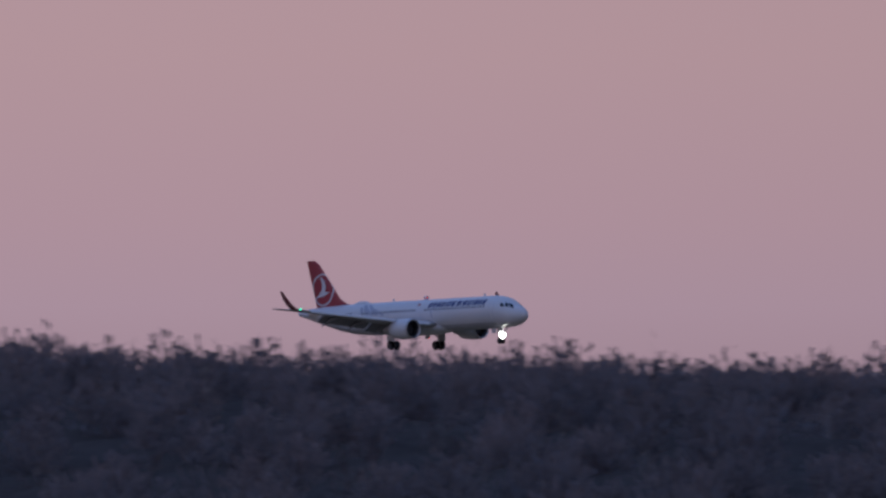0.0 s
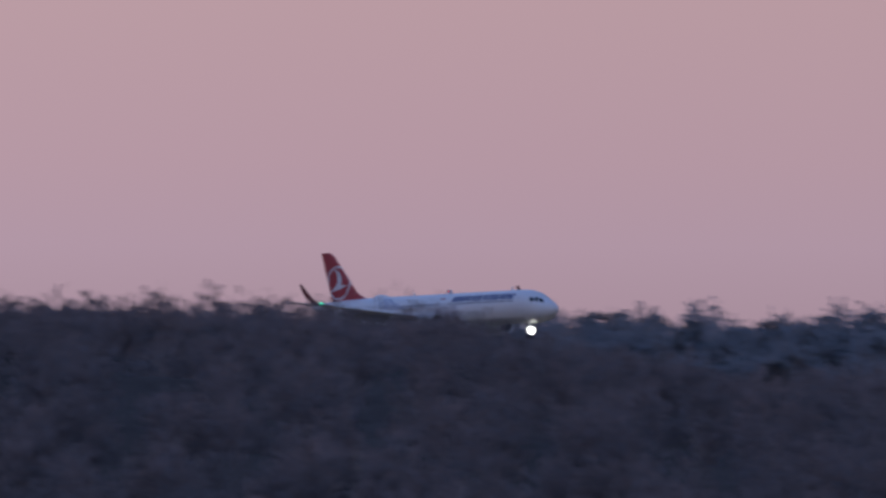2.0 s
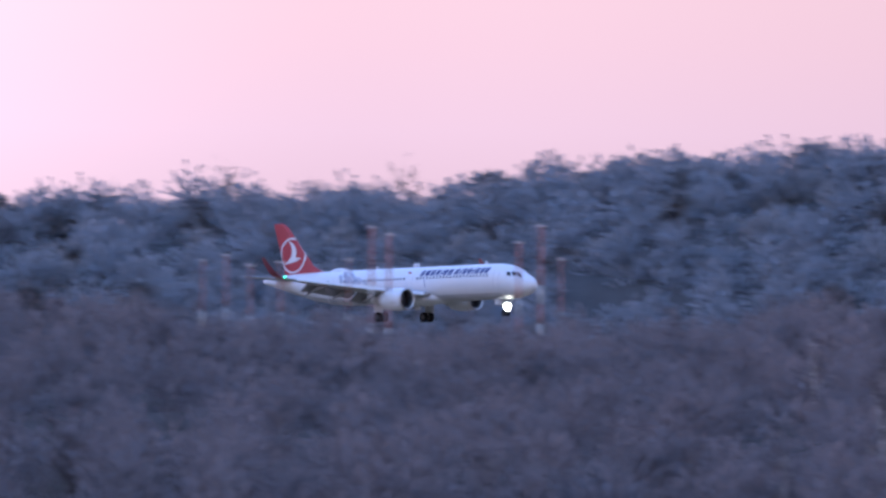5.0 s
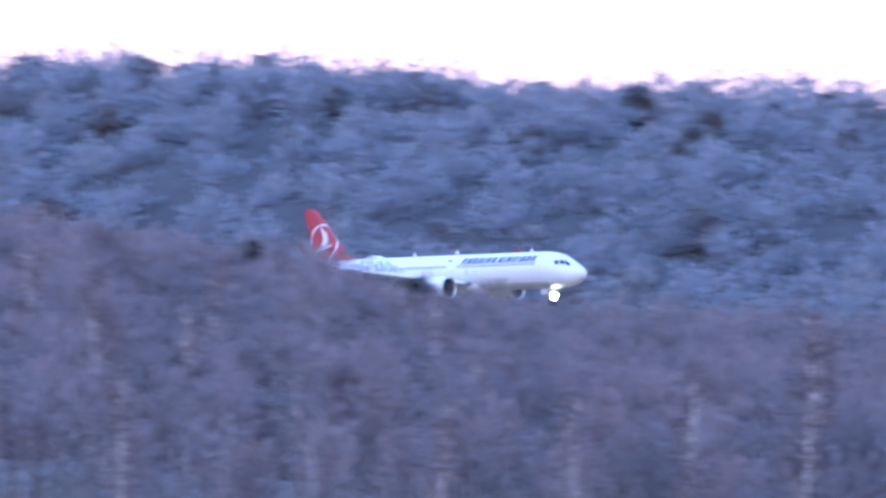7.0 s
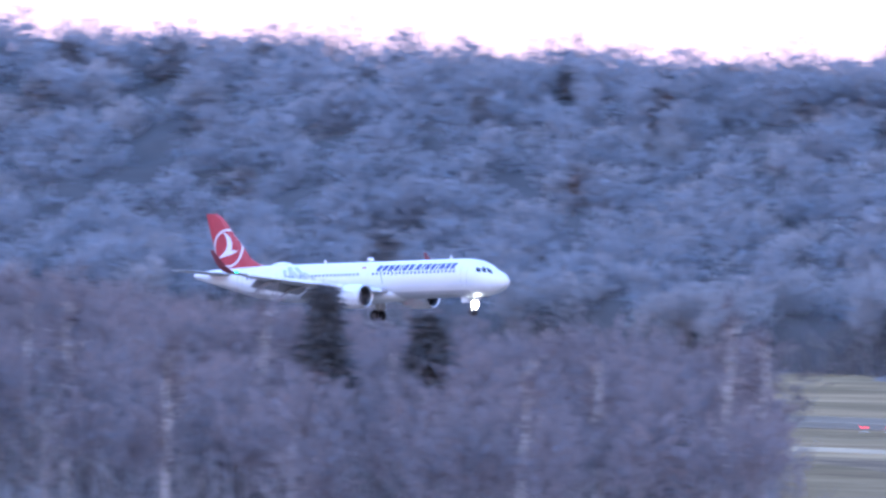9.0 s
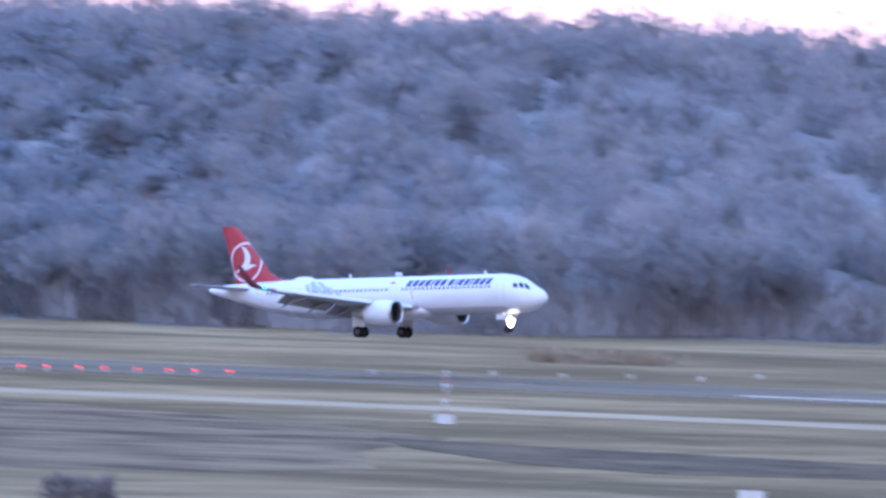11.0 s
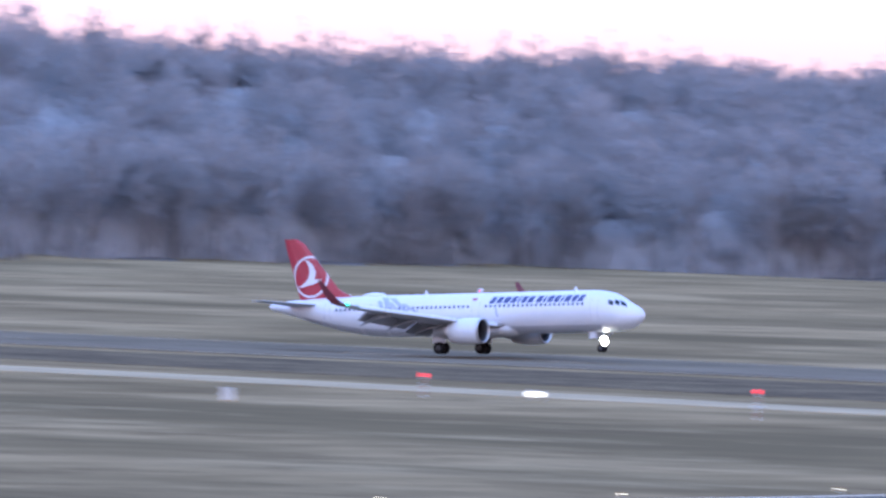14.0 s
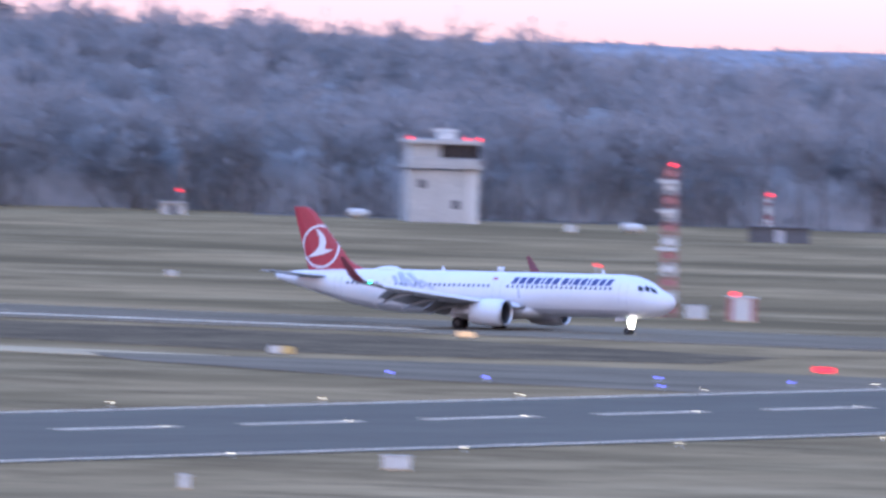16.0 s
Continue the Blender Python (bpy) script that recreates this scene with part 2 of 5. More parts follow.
def ground_material():
    m = material("grass", (0.33, 0.236, 0.132), 0.95, var=0.42, scale=0.012, fine=9, bump=0.3, stretch=(1.0, 0.3, 1))
    n, l = m.node_tree.nodes, m.node_tree.links
    b = n["Principled BSDF"]
    base = b.inputs["Base Color"].links[0].from_socket
    co, mp, ns, rp, mx = (n.new("ShaderNode" + k) for k in ("TexCoord", "Mapping", "TexNoise", "ValToRGB", "Mix"))
    mx.data_type = "RGBA"
    mp.inputs["Scale"].default_value = (0.009, 0.016, 1)
    l.new(co.outputs["Object"], mp.inputs[0]), l.new(mp.outputs[0], ns.inputs[0])
    ns.inputs["Scale"].default_value, ns.inputs["Detail"].default_value = 1.0, 5
    rp.color_ramp.elements[0].position, rp.color_ramp.elements[1].position = 0.44, 0.62
    rp.color_ramp.elements[0].color, rp.color_ramp.elements[1].color = (0, 0, 0, 1), (1, 1, 1, 1)
    l.new(ns.outputs[0], rp.inputs[0]), l.new(rp.outputs[0], mx.inputs["Factor"])
    l.new(base, mx.inputs["A"])
    mx.inputs["B"].default_value = (0.145, 0.108, 0.062, 1)
    # smaller brown tufts and bare spots
    mp2, ns2, rp2, mx2 = (n.new("ShaderNode" + k) for k in ("Mapping", "TexNoise", "MapRange", "Mix"))
    mx2.data_type = "RGBA"
    mp2.inputs["Scale"].default_value = (0.05, 0.045, 1)
    l.new(co.outputs["Object"], mp2.inputs[0]), l.new(mp2.outputs[0], ns2.inputs[0])
    ns2.inputs["Scale"].default_value, ns2.inputs["Detail"].default_value, ns2.inputs["Roughness"].default_value = 1.0, 6, 0.7
    rp2.inputs["From Min"].default_value, rp2.inputs["From Max"].default_value = 0.5, 0.68
    rp2.inputs["To Max"].default_value = 0.85
    l.new(ns2.outputs[0], rp2.inputs[0]), l.new(rp2.outputs[0], mx2.inputs["Factor"])
    l.new(mx.outputs["Result"], mx2.inputs["A"])
    mx2.inputs["B"].default_value = (0.13, 0.093, 0.055, 1)
    # paler straw tussocks
    mp3, ns3, rp3, mx3 = (n.new("ShaderNode" + k) for k in ("Mapping", "TexNoise", "MapRange", "Mix"))
    mx3.data_type = "RGBA"
    mp3.inputs["Location"].default_value, mp3.inputs["Scale"].default_value = (37, 11, 0), (0.022, 0.03, 1)
    l.new(co.outputs["Object"], mp3.inputs[0]), l.new(mp3.outputs[0], ns3.inputs[0])
    ns3.inputs["Scale"].default_value, ns3.inputs["Detail"].default_value, ns3.inputs["Roughness"].default_value = 1.0, 6, 0.72
    rp3.inputs["From Min"].default_value, rp3.inputs["From Max"].default_value = 0.52, 0.66
    rp3.inputs["To Max"].default_value = 0.5
    l.new(ns3.outputs[0], rp3.inputs[0]), l.new(rp3.outputs[0], mx3.inputs["Factor"])
    l.new(mx2.outputs["Result"], mx3.inputs["A"])
    mx3.inputs["B"].default_value = (0.40, 0.295, 0.17, 1)
    l.new(mx3.outputs["Result"], b.inputs["Base Color"])
    return m


M["grass"] = ground_material()


def smoke_material():
    m = material("smoke", (0.95, 0.95, 0.96), 1.0, var=0.1, scale=1.0)
    n, l = m.node_tree.nodes, m.node_tree.links
    b = n["Principled BSDF"]
    ns, rp, lw = n.new("ShaderNodeTexNoise"), n.new("ShaderNodeMapRange"), n.new("ShaderNodeTexCoord")
    l.new(lw.outputs["Object"], ns.inputs[0])
    ns.inputs["Scale"].default_value, ns.inputs["Detail"].default_value = 0.9, 4
    rp.inputs["From Min"].default_value, rp.inputs["From Max"].default_value = 0.35, 0.75
    rp.inputs["To Min"].default_value, rp.inputs["To Max"].default_value = 0.05, 0.5
    l.new(ns.outputs[0], rp.inputs[0]), l.new(rp.outputs[0], b.inputs["Alpha"])
    b.inputs["Specular IOR Level"].default_value = 0.0
    return m


M["smoke"] = smoke_material()


# ---- mesh helpers ----
def mesh(name, verts, faces, smooth=False):
    me = bpy.data.meshes.new(name)
    me.from_pydata([tuple(v) for v in verts], [], [tuple(f) for f in faces])
    if smooth:
        me.polygons.foreach_set("use_smooth", [True] * len(me.polygons))
    me.update()
    return me


def part(name, data, mat, parent, label="", m=None):
    verts, faces, *rest = data
    me = mesh(name, verts, faces, bool(rest and rest[0]))
    me.materials.append(M[mat])
    ob = new(name, me)
    ob.parent = parent
    if m is not None:
        ob.matrix_basis = m
    if label:
        tagged(ob, label)
    return ob


def share(ob, m, parent=None):
    o = ob.copy()
    scene.collection.objects.link(o)
    o.parent = parent or ob.parent
    o.matrix_basis = m
    return o


def thing(name, label, category, m=None, group="", kind=""):
    ob = new(name)
    ob.empty_display_size = 0.2
    if m is not None:
        ob.matrix_basis = m
    return tagged(ob, label, category, group, kind)


def loft(rings, cap=True, closed=True, smooth=True):
    n = len(rings[0])
    verts = [v for r in rings for v in r]
    faces = []
    for i in range(len(rings) - 1):
        for j in range(n if closed else n - 1):
            k = (j + 1) % n
            faces.append((i * n + j, i * n + k, (i + 1) * n + k, (i + 1) * n + j))
    if cap:
        faces.append(tuple(range(n))[::-1])
        faces.append(tuple((len(rings) - 1) * n + j for j in range(n)))
    return verts, faces, smooth


def tube(a, b, ra, rb, n=8):
    a, b = Vector(a), Vector(b)
    d = (b - a).normalized()
    u = d.orthogonal().normalized()
    w = d.cross(u)
    return loft([[p + (u * math.cos(k) + w * math.sin(k)) * r for k in (2 * math.pi * i / n for i in range(n))] for p, r in ((a, ra), (b, rb))])


def revolve(profile, axis_at, n=24, along="x"):
    """Rings round an axis: profile of (along, radius)."""
    c = Vector(axis_at)
    rings = []
    for s, r in profile:
        ring = []
        for i in range(n):
            k = 2 * math.pi * i / n
            p = (s, r * math.cos(k), r * math.sin(k)) if along == "x" else ((r * math.cos(k), s, r * math.sin(k)) if along == "y" else (r * math.cos(k), r * math.sin(k), s))
            ring.append(c + Vector(p))
        rings.append(ring)
    return loft(rings)


def ring_of(profile, axis_at, n=24):
    """A closed ring: the profile goes once round and meets itself."""
    verts, faces, _ = revolve(profile, axis_at, n)
    m = len(profile)
    faces = faces[:-2] + [((m - 1) * n + j, (m - 1) * n + (j + 1) % n, (j + 1) % n, j) for j in range(n)]
    return verts, faces, True


def box(x0, x1, y0, y1, z0, z1, bevel=0.0):
    bm = bmesh.new()
    bmesh.ops.create_cube(bm, size=1)
    for v in bm.verts:
        v.co = ((x0 + x1) / 2 + v.co.x * (x1 - x0), (y0 + y1) / 2 + v.co.y * (y1 - y0), (z0 + z1) / 2 + v.co.z * (z1 - z0))
    if bevel:
        bmesh.ops.bevel(bm, geom=bm.edges[:], offset=bevel, segments=2, affect="EDGES")
    bm.verts.index_update()
    out = [v.co.copy() for v in bm.verts], [[v.index for v in f.verts] for f in bm.faces]
    bm.free()
    return out


def join(*parts):
    verts, faces = [], []
    for p in parts:
        o = len(verts)
        verts += list(p[0])
        faces += [tuple(i + o for i in f) for f in p[1]]
    return verts, faces, False


def smoothstep(a, b, x):
    t = min(1, max(0, (x - a) / (b - a)))
    return t * t * (3 - 2 * t)


def curve(table, x):
    xs, ys = zip(*table)
    return float(np.interp(x, xs, ys))


# ---- terrain: the airfield, the wooded rise before it and the wooded ridge behind it ----
EDGE = [(27, 2760), (28.4, 2751), (29.98, 2757), (30.52, 2765), (31.6, 2722), (32.34, 2741), (33.09, 2694), (33.63, 2670), (34.31, 2587), (34.75, 2584), (35.2, 2540), (36.8, 2519), (36.94, 2510), (37.85, 2558), (42, 2690), (46, 2870), (52, 3230)]
CREST = [(24.54, 2), (28.08, 5), (28.71, 6), (29.96, 10.7), (30.79, 11.6), (32.88, 12.6), (33.92, 14.6), (34.15, 15.6), (34.26, 17.6), (34.44, 18.4), (34.96, 21.0), (36, 23.5), (37, 24.5), (38.5, 24.7), (39.5, 26.0), (40.2, 27.2), (40.7, 28.0), (41.2, 28.4), (42, 30.6), (42.5, 31.5), (43, 30.4), (43.5, 27.5), (44, 24.4), (45, 22.8), (46, 22.3), (48, 22), (52, 22)]
RISE = [(37.8, 0), (39, 0.5), (40, 3.0), (40.7, 7.0), (41.3, 7.4), (41.75, 7.8), (41.95, 10.6), (42.1, 12.2), (42.4, 13.0), (42.55, 12.9), (42.8, 14.5), (42.95, 14.5), (43.1, 13.4), (43.3, 12.4), (43.8, 11.6), (44.2, 11.8), (45.2, 15.0), (46, 18.6), (46.4, 19.2), (46.7, 21.2), (47, 24.0), (47.8, 25.2), (48.8, 25.6), (50, 27.4), (52, 27.8)]


def height(x, y):
    az, r = math.degrees(math.atan2(-x, y)), math.hypot(x, y)
    if not 20 < az < 60 or y < 400:
        return 0.0
    edge = curve(EDGE, az)
    back = curve(CREST, az) * smoothstep(edge, edge + 170, r)
    front = curve(RISE, az) * smoothstep(1150, 1480, y) * (1 - smoothstep(1530, 1650, y))
    bumps = 0.6 * noise.noise((x / 60, y / 40, 0)) * smoothstep(edge - 120, edge, r)
    return back + front + bumps


def build_ground():
    verts, faces = [], []
    azs = [-180, -120, -90, -45, 0, 15, 24] + [26 + 0.25 * i for i in range(105)] + [54, 60, 80, 110, 150]
    rs = [5, 300, 700, 1000] + list(range(1100, 3500, 22)) + [3600, 3900, 4300, 4800, 6500]
    n = len(azs)
    for r in rs:
        for a in azs:
            k = radians(a)
            x, y = -r * math.sin(k), r * math.cos(k)
            verts.append((x, y, height(x, y)))
    for i in range(len(rs) - 1):
        for j in range(n):
            k = (j + 1) % n
            faces.append((i * n + j, i * n + k, (i + 1) * n + k, (i + 1) * n + j))
    faces.append(tuple(range(n)))
    me = mesh("ground", verts, faces, True)
    me.materials.append(M["grass"])
    me.materials.append(M["leaf_litter"])
    bm = bmesh.new()
    bm.from_mesh(me)
    for f in bm.faces:
        c = f.calc_center_median()
        az, r = math.degrees(math.atan2(-c.x, c.y)), math.hypot(c.x, c.y)
        if 25 < az < 55 and (r > curve(EDGE, az) + 4 or (1215 < c.y < 1540 and az > 38.25)):
            f.material_index = 1
    bmesh.ops.recalc_face_normals(bm, faces=bm.faces[:])
    if sum(f.normal.z for f in bm.faces) < 0:
        bmesh.ops.reverse_faces(bm, faces=bm.faces[:])
    bm.to_mesh(me)
    bm.free()
    return tagged(new("ground", me), "straw-coloured winter airfield grass with darker bare patches", "ground", kind="structure")


build_ground()


def strip(name, pts, z, mat, label, category, parent=None, thick=0.05):
    """A flat slab over the outline pts (counter-clockwise), its top at z."""
    n = len(pts)
    verts = [(x, y, z) for x, y in pts] + [(x, y, z - thick) for x, y in pts]
    faces = [tuple(range(n)), tuple(range(2 * n - 1, n - 1, -1))] + [(i, i + n, (i + 1) % n + n, (i + 1) % n) for i in range(n)]
    me = mesh(name, verts, faces)
    me.materials.append(M[mat])
    ob = new(name, me)
    if parent:
        ob.parent = parent
        return ob
    return tagged(ob, label, category, kind="structure")


def rect(x0, x1, y0, y1):
    return [(x0, y0), (x1, y0), (x1, y1), (x0, y1)]


runway = strip("runway", rect(-1500, 600, 1750, 1808), 0.06, "asphalt", "dark asphalt landing runway with worn white markings", "runway")
for x0 in [-1275 + 65 * i for i in range(-3, 16)]:
    strip("centre_line", rect(x0, x0 + 27, 1776.6, 1779.0), 0.10, "marking_worn", "", "", runway, 0.03)
for x0, x1 in ((-1276, -1256), (-1052, -1000)):
    strip("touchdown_mark", rect(x0, x1, 1763.4, 1766.0), 0.10, "marking", "", "", runway, 0.03)
for y in (1752.5, 1805):
    strip("edge_line", rect(-1500, 600, y - 0.6, y + 0.6), 0.10, "marking_worn", "", "", runway, 0.03)
strip("taxiway", [(-1900, 1654), (-1150, 1648), (-1080, 1640), (-1010, 1627), (-945, 1616), (-945, 1634), (-1010, 1645), (-1080, 1658), (-1150, 1666), (-1900, 1672)], 0.06, "concrete", "pale concrete strip beside the runway", "taxiway")
strip("taxiway_link", [(-945, 1612), (-936, 1603), (-895, 1576), (-860, 1570), (-800, 1600), (-800, 1655), (-885, 1646), (-909, 1646), (-931, 1638), (-955, 1626)], 0.075, "asphalt", "dark asphalt taxiway joining the crossing runway", "taxiway")
strip("bare_patch", [(-1154, 1540), (-1130, 1512), (-1090, 1475), (-1066, 1462), (-1045, 1478), (-1056, 1490), (-1080, 1521)], 0.068, "dark_turf", "dark bare patch in the grass", "ground")
strip("bare_verge", [(-1200, 1700), (-1010, 1672), (-945, 1655), (-918, 1672), (-930, 1708), (-990, 1734), (-1090, 1740), (-1200, 1738)], 0.05, "dark_turf", "brown bare verge between the runway and the pale strip", "ground")
strip("bare_ground", [(-1400, 1560), (-1160, 1405), (-1090, 1392), (-1072, 1405), (-1076, 1436), (-1120, 1492), (-1152, 1548), (-1192, 1580), (-1270, 1628), (-1500, 1640)], 0.045, "bare_streaks", "brown bare ground with streaks of straw-coloured grass", "ground")


def crossing(y, off):
    return -800 - 0.112 * (y - 1300) + off


cross_runway = strip("crossing_runway", [(crossing(700, -31), 700), (crossing(700, 31), 700), (crossing(2050, 31), 2050), (crossing(2050, -31), 2050)], 0.08,
                     "asphalt_blue", "blue-grey asphalt crossing runway with white dashes", "runway")
for off in (-29.5, 29.5):
    strip("edge_line", [(crossing(700, off - 0.45), 700), (crossing(700, off + 0.45), 700), (crossing(2050, off + 0.45), 2050), (crossing(2050, off - 0.45), 2050)], 0.115, "marking", "", "", cross_runway, 0.03)
for i in range(27):
    y0 = 998.0 + i * 35.0
    strip("centre_line", [(crossing(y0, -6.1), y0), (crossing(y0, -5.0), y0), (crossing(y0 + 22, -5.0), y0 + 22), (crossing(y0 + 22, -6.1), y0 + 22)], 0.115, "marking", "", "", cross_runway, 0.03)


# ---- the airliner: x ahead, z up from the ground under the main wheels, starboard at -y ----
# station, height of the axis, half width, half height
FUSE = [(-22.54, 5.07, 0.16, 0.16), (-22.2, 5.05, 0.36, 0.34), (-20, 4.88, 0.82, 0.74), (-17, 4.55, 1.32, 1.24), (-14, 4.2, 1.72, 1.67), (-11, 3.97, 1.93, 1.96), (-8, 3.85, 1.975, 2.07),
        (0, 3.85, 1.975, 2.07), (8, 3.85, 1.975, 2.07), (15.4, 3.85, 1.975, 2.07)]
# the nose: station, roof, keel, half width
for nx, roof, keel, wide in ((16.2, 5.89, 1.78, 1.97), (17.0, 5.80, 1.78, 1.955), (17.6, 5.69, 1.79, 1.925), (18.2, 5.53, 1.81, 1.865), (18.7, 5.33, 1.845, 1.79), (19.2, 5.06, 1.90, 1.69),
                            (19.7, 4.76, 1.99, 1.54), (20.1, 4.56, 2.09, 1.385), (20.5, 4.39, 2.23, 1.2), (20.85, 4.23, 2.39, 0.99), (21.15, 4.06, 2.56, 0.78), (21.4, 3.87, 2.74, 0.565), (21.58, 3.68, 2.92, 0.37), (21.7, 3.42, 3.18, 0.12)):
    FUSE.append((15.4 + 0.925 * (nx - 15.4), (roof + keel) / 2, wide, (roof - keel) / 2))


def fuse(x, ang, off=0.0, side=-1):
    z, ry, rz = (curve([(f[0], f[k]) for f in FUSE], x) for k in (1, 2, 3))
    return Vector((x, side * (ry + off) * math.cos(ang), z + (rz + off) * math.sin(ang)))


def decal(x0, x1, a0, a1, shear=0.0, off=0.025, side=-1, nx=3, na=3):
    """A thin shell that follows the skin of the fuselage between two stations and two angles (degrees)."""
    verts, faces = [], []
    for o in (off, 0.0):
        for i in range(na + 1):
            a = radians(a0 + (a1 - a0) * i / na)
            for j in range(nx + 1):
                verts.append(fuse(x0 + (x1 - x0) * j / nx + shear * i / na, a, o, side))
    w = nx + 1
    for i in range(na):
        for j in range(nx):
            q = (i * w + j, i * w + j + 1, (i + 1) * w + j + 1, (i + 1) * w + j)
            faces.append(q if side < 0 else q[::-1])
    rim = [j for j in range(w)] + [i * w + nx for i in range(1, na + 1)] + [na * w + j for j in range(nx - 1, -1, -1)] + [i * w for i in range(na - 1, 0, -1)]
    n0 = w * (na + 1)
    for k in range(len(rim)):
        a, b = rim[k], rim[(k + 1) % len(rim)]
        faces.append((a, a + n0, b + n0, b))
    return verts, faces, False


def foil(le, te, y, z, thick, n=10, vertical=False):
    """A section from leading to trailing edge, rounded ahead and sharp behind."""
    pts = []
    for i in range(2 * n):
        k = 2 * math.pi * i / (2 * n)
        c = 0.5 + 0.5 * math.cos(k)
        h = thick * 0.5 * math.sin(k) * (1 - c) ** 0.0 * (0.35 + 1.3 * math.sqrt(max(c, 0)) * 0.65)
        x = te + (le - te) * c
        pts.append((x, y + h, z) if vertical else (x, y, z + h))
    return pts


def wing_le(y):
    return 5.75 - 0.525 * (y - 2)


def wing_te(y):
    return curve([(1.5, -1.5), (6.4, -1.75), (16.9, -3.75)], y)


def wing_z(y):
    return 2.75 + 0.108 * (y - 2) + 0.0017 * (y - 2) ** 2


def fin_le(z):
    return -13.4 - (z - 5.5) * 0.86 - 0.4 * smoothstep(11.2, 11.75, z)


def fin_te(z):
    return -18.9 - (z - 5.5) * 0.29


def fin_half(x, z):
    c = (x - fin_te(z)) / max(0.01, fin_le(z) - fin_te(z))
    return (0.42 - 0.03 * (z - 5.5)) * min(1.0, 1.7 * math.sin(math.pi * min(1, max(0, c)))) * 0.5 + 0.02


BEACONS = []


def build_airliner():
    plane = thing("airliner", "white twin-engine airliner with a red tail, landing with its gear down", "airplane")
    rings = []
    for x in sorted({f[0] for f in FUSE} | {-22.0 + 0.8 * i for i in range(47)}):
        rings.append([fuse(x, 2 * math.pi * j / 40) for j in range(40)])
    part("fuselage", loft(rings), "white_paint", plane)
    # belly fairing
    part("belly_fairing", loft([[Vector((x, 2.0 * s * math.cos(k), 2.35 + (0.95 * s * math.sin(k)))) for k in (2 * math.pi * j / 24 for j in range(24))]
                                for x, s in ((-4.6, 0.25), (-3.5, 0.7), (-1.5, 0.98), (3.5, 1.0), (6.2, 0.8), (8.0, 0.3))]), "white_paint", plane)
    # glazing of the flight deck
    for side in (-1, 1):
        for x0, x1, a0, a1, sh in ((19.3, 19.9, 44, 63, -0.36), (18.72, 19.2, 36, 55, -0.18), (18.1, 18.64, 27, 43, -0.1)):
            part("cockpit_window", decal(x0, x1, a0, a1, sh, 0.02, side), "glass_dark", plane, "dark flight deck window")
        for x0, x1 in ((16.2, 17.0), (2.4, 3.2), (-9.6, -8.9), (-15.2, -14.5)):
            part("cabin_door", decal(x0, x1, -26, 36, 0, 0.012, side), "white_paint", plane)
            part("door_seam", decal(x0 - 0.03, x0, -26, 36, 0, 0.016, side, 1, 4), "motif_grey", plane)
            part("door_seam", decal(x1, x1 + 0.03, -26, 36, 0, 0.016, side, 1, 4), "motif_grey", plane)
        win = part("cabin_window", decal(-0.13, 0.13, 16.5, 24.5, 0, 0.02, side, 1, 2), "window_grey", plane)
        first = True
        for i in range(58):
            x = 15.2 - 0.533 * i
            if any(abs(x - d) < 0.75 for d in (2.8, -9.2, -14.9)) or x < -13.6:
                continue
            m = pose(x, 0, 0)
            if first:
                win.matrix_basis, first = m, False
            else:
                share(win, m)
        # the airline's name as plain slanted blocks
        x = 4.3
        for k, wide in enumerate((0.56, 0.62, 0.62, 0.58, 0.24, 0.58, 0.62, 0, 0.64, 0.24, 0.62, 0.54, 0.24, 0.64, 0.56, 0.58)):
            if wide:
                part("letter_block", decal(x, x + wide, 28, 51, 0.26, 0.018, side, 1, 3), "blue_paint", plane)
            x += wide + 0.2 if wide else 0.16
        part("flag_patch", decal(2.2, 2.75, 40, 47, 0, 0.018, side, 1, 2), "red_paint", plane)
        # pale grey motif ahead of the tail
        for x0, a0, a1, sh, w in ((-8.4, 20, 46, -0.6, 0.5), (-7.5, 14, 62, -1.2, 0.7), (-6.4, 11, 40, -1.4, 0.6), (-5.6, 10, 58, -2.2, 0.7), (-4.3, 8, 34, -1.8, 0.55), (5.3, -10, 20, -0.25, 0.16)):
            part("tail_motif", decal(x0, x0 + w, a0, a1, sh, 0.024, side, 3, 5), "motif_grey", plane, "pale grey feather-like stroke")
        part("belly_panel", decal(-18.0, 17.0, -88, -40, 0, 0.012, side, 36, 5), "belly_shade_paint", plane, "light grey belly skin, its tone also carrying underside shade")
    # radome and aerials on the roof
    part("radome", loft([[Vector((x, 0.62 * s * math.cos(k), 5.82 + 0.42 * s * math.sin(k))) for k in (2 * math.pi * j / 20 for j in range(20))]
                         for x, s in ((-11.6, 0.1), (-11.3, 0.6), (-10.6, 0.95), (-9.9, 1.0), (-9.2, 0.8), (-8.7, 0.15))]), "white_paint", plane, "domed white antenna cover")
    for x in (13.5, -4.0, -13.0):
        part("aerial", loft([foil(x + 0.2, x - 0.25, 0, 5.8 if x > -10 else 5.72, 0.08, 6, True), foil(x - 0.05, x - 0.3, 0, 6.3 if x > -10 else 6.1, 0.04, 6, True)], True, True, False), "white_paint", plane)
    for z, up in ((5.93, 1), (1.42, -1)):
        turner = thing_part("beacon", plane)
        turner.matrix_basis = pose(2.2, 0, z)
        BEACONS.append((turner, z))
        part("base", revolve([(-0.12 * up, 0.26), (0.0, 0.26), (0.03 * up, 0.2)][::up], (0, 0, 0), 16, "z"), "white_paint", turner, "white beacon base")
        part("shade", revolve([(-0.34, 0.2), (0.34, 0.2), (0.34, 0.185), (-0.3, 0.185)], (0, 0, 0.24 * up), 16), "white_paint", turner, "tube round the turning lamp")
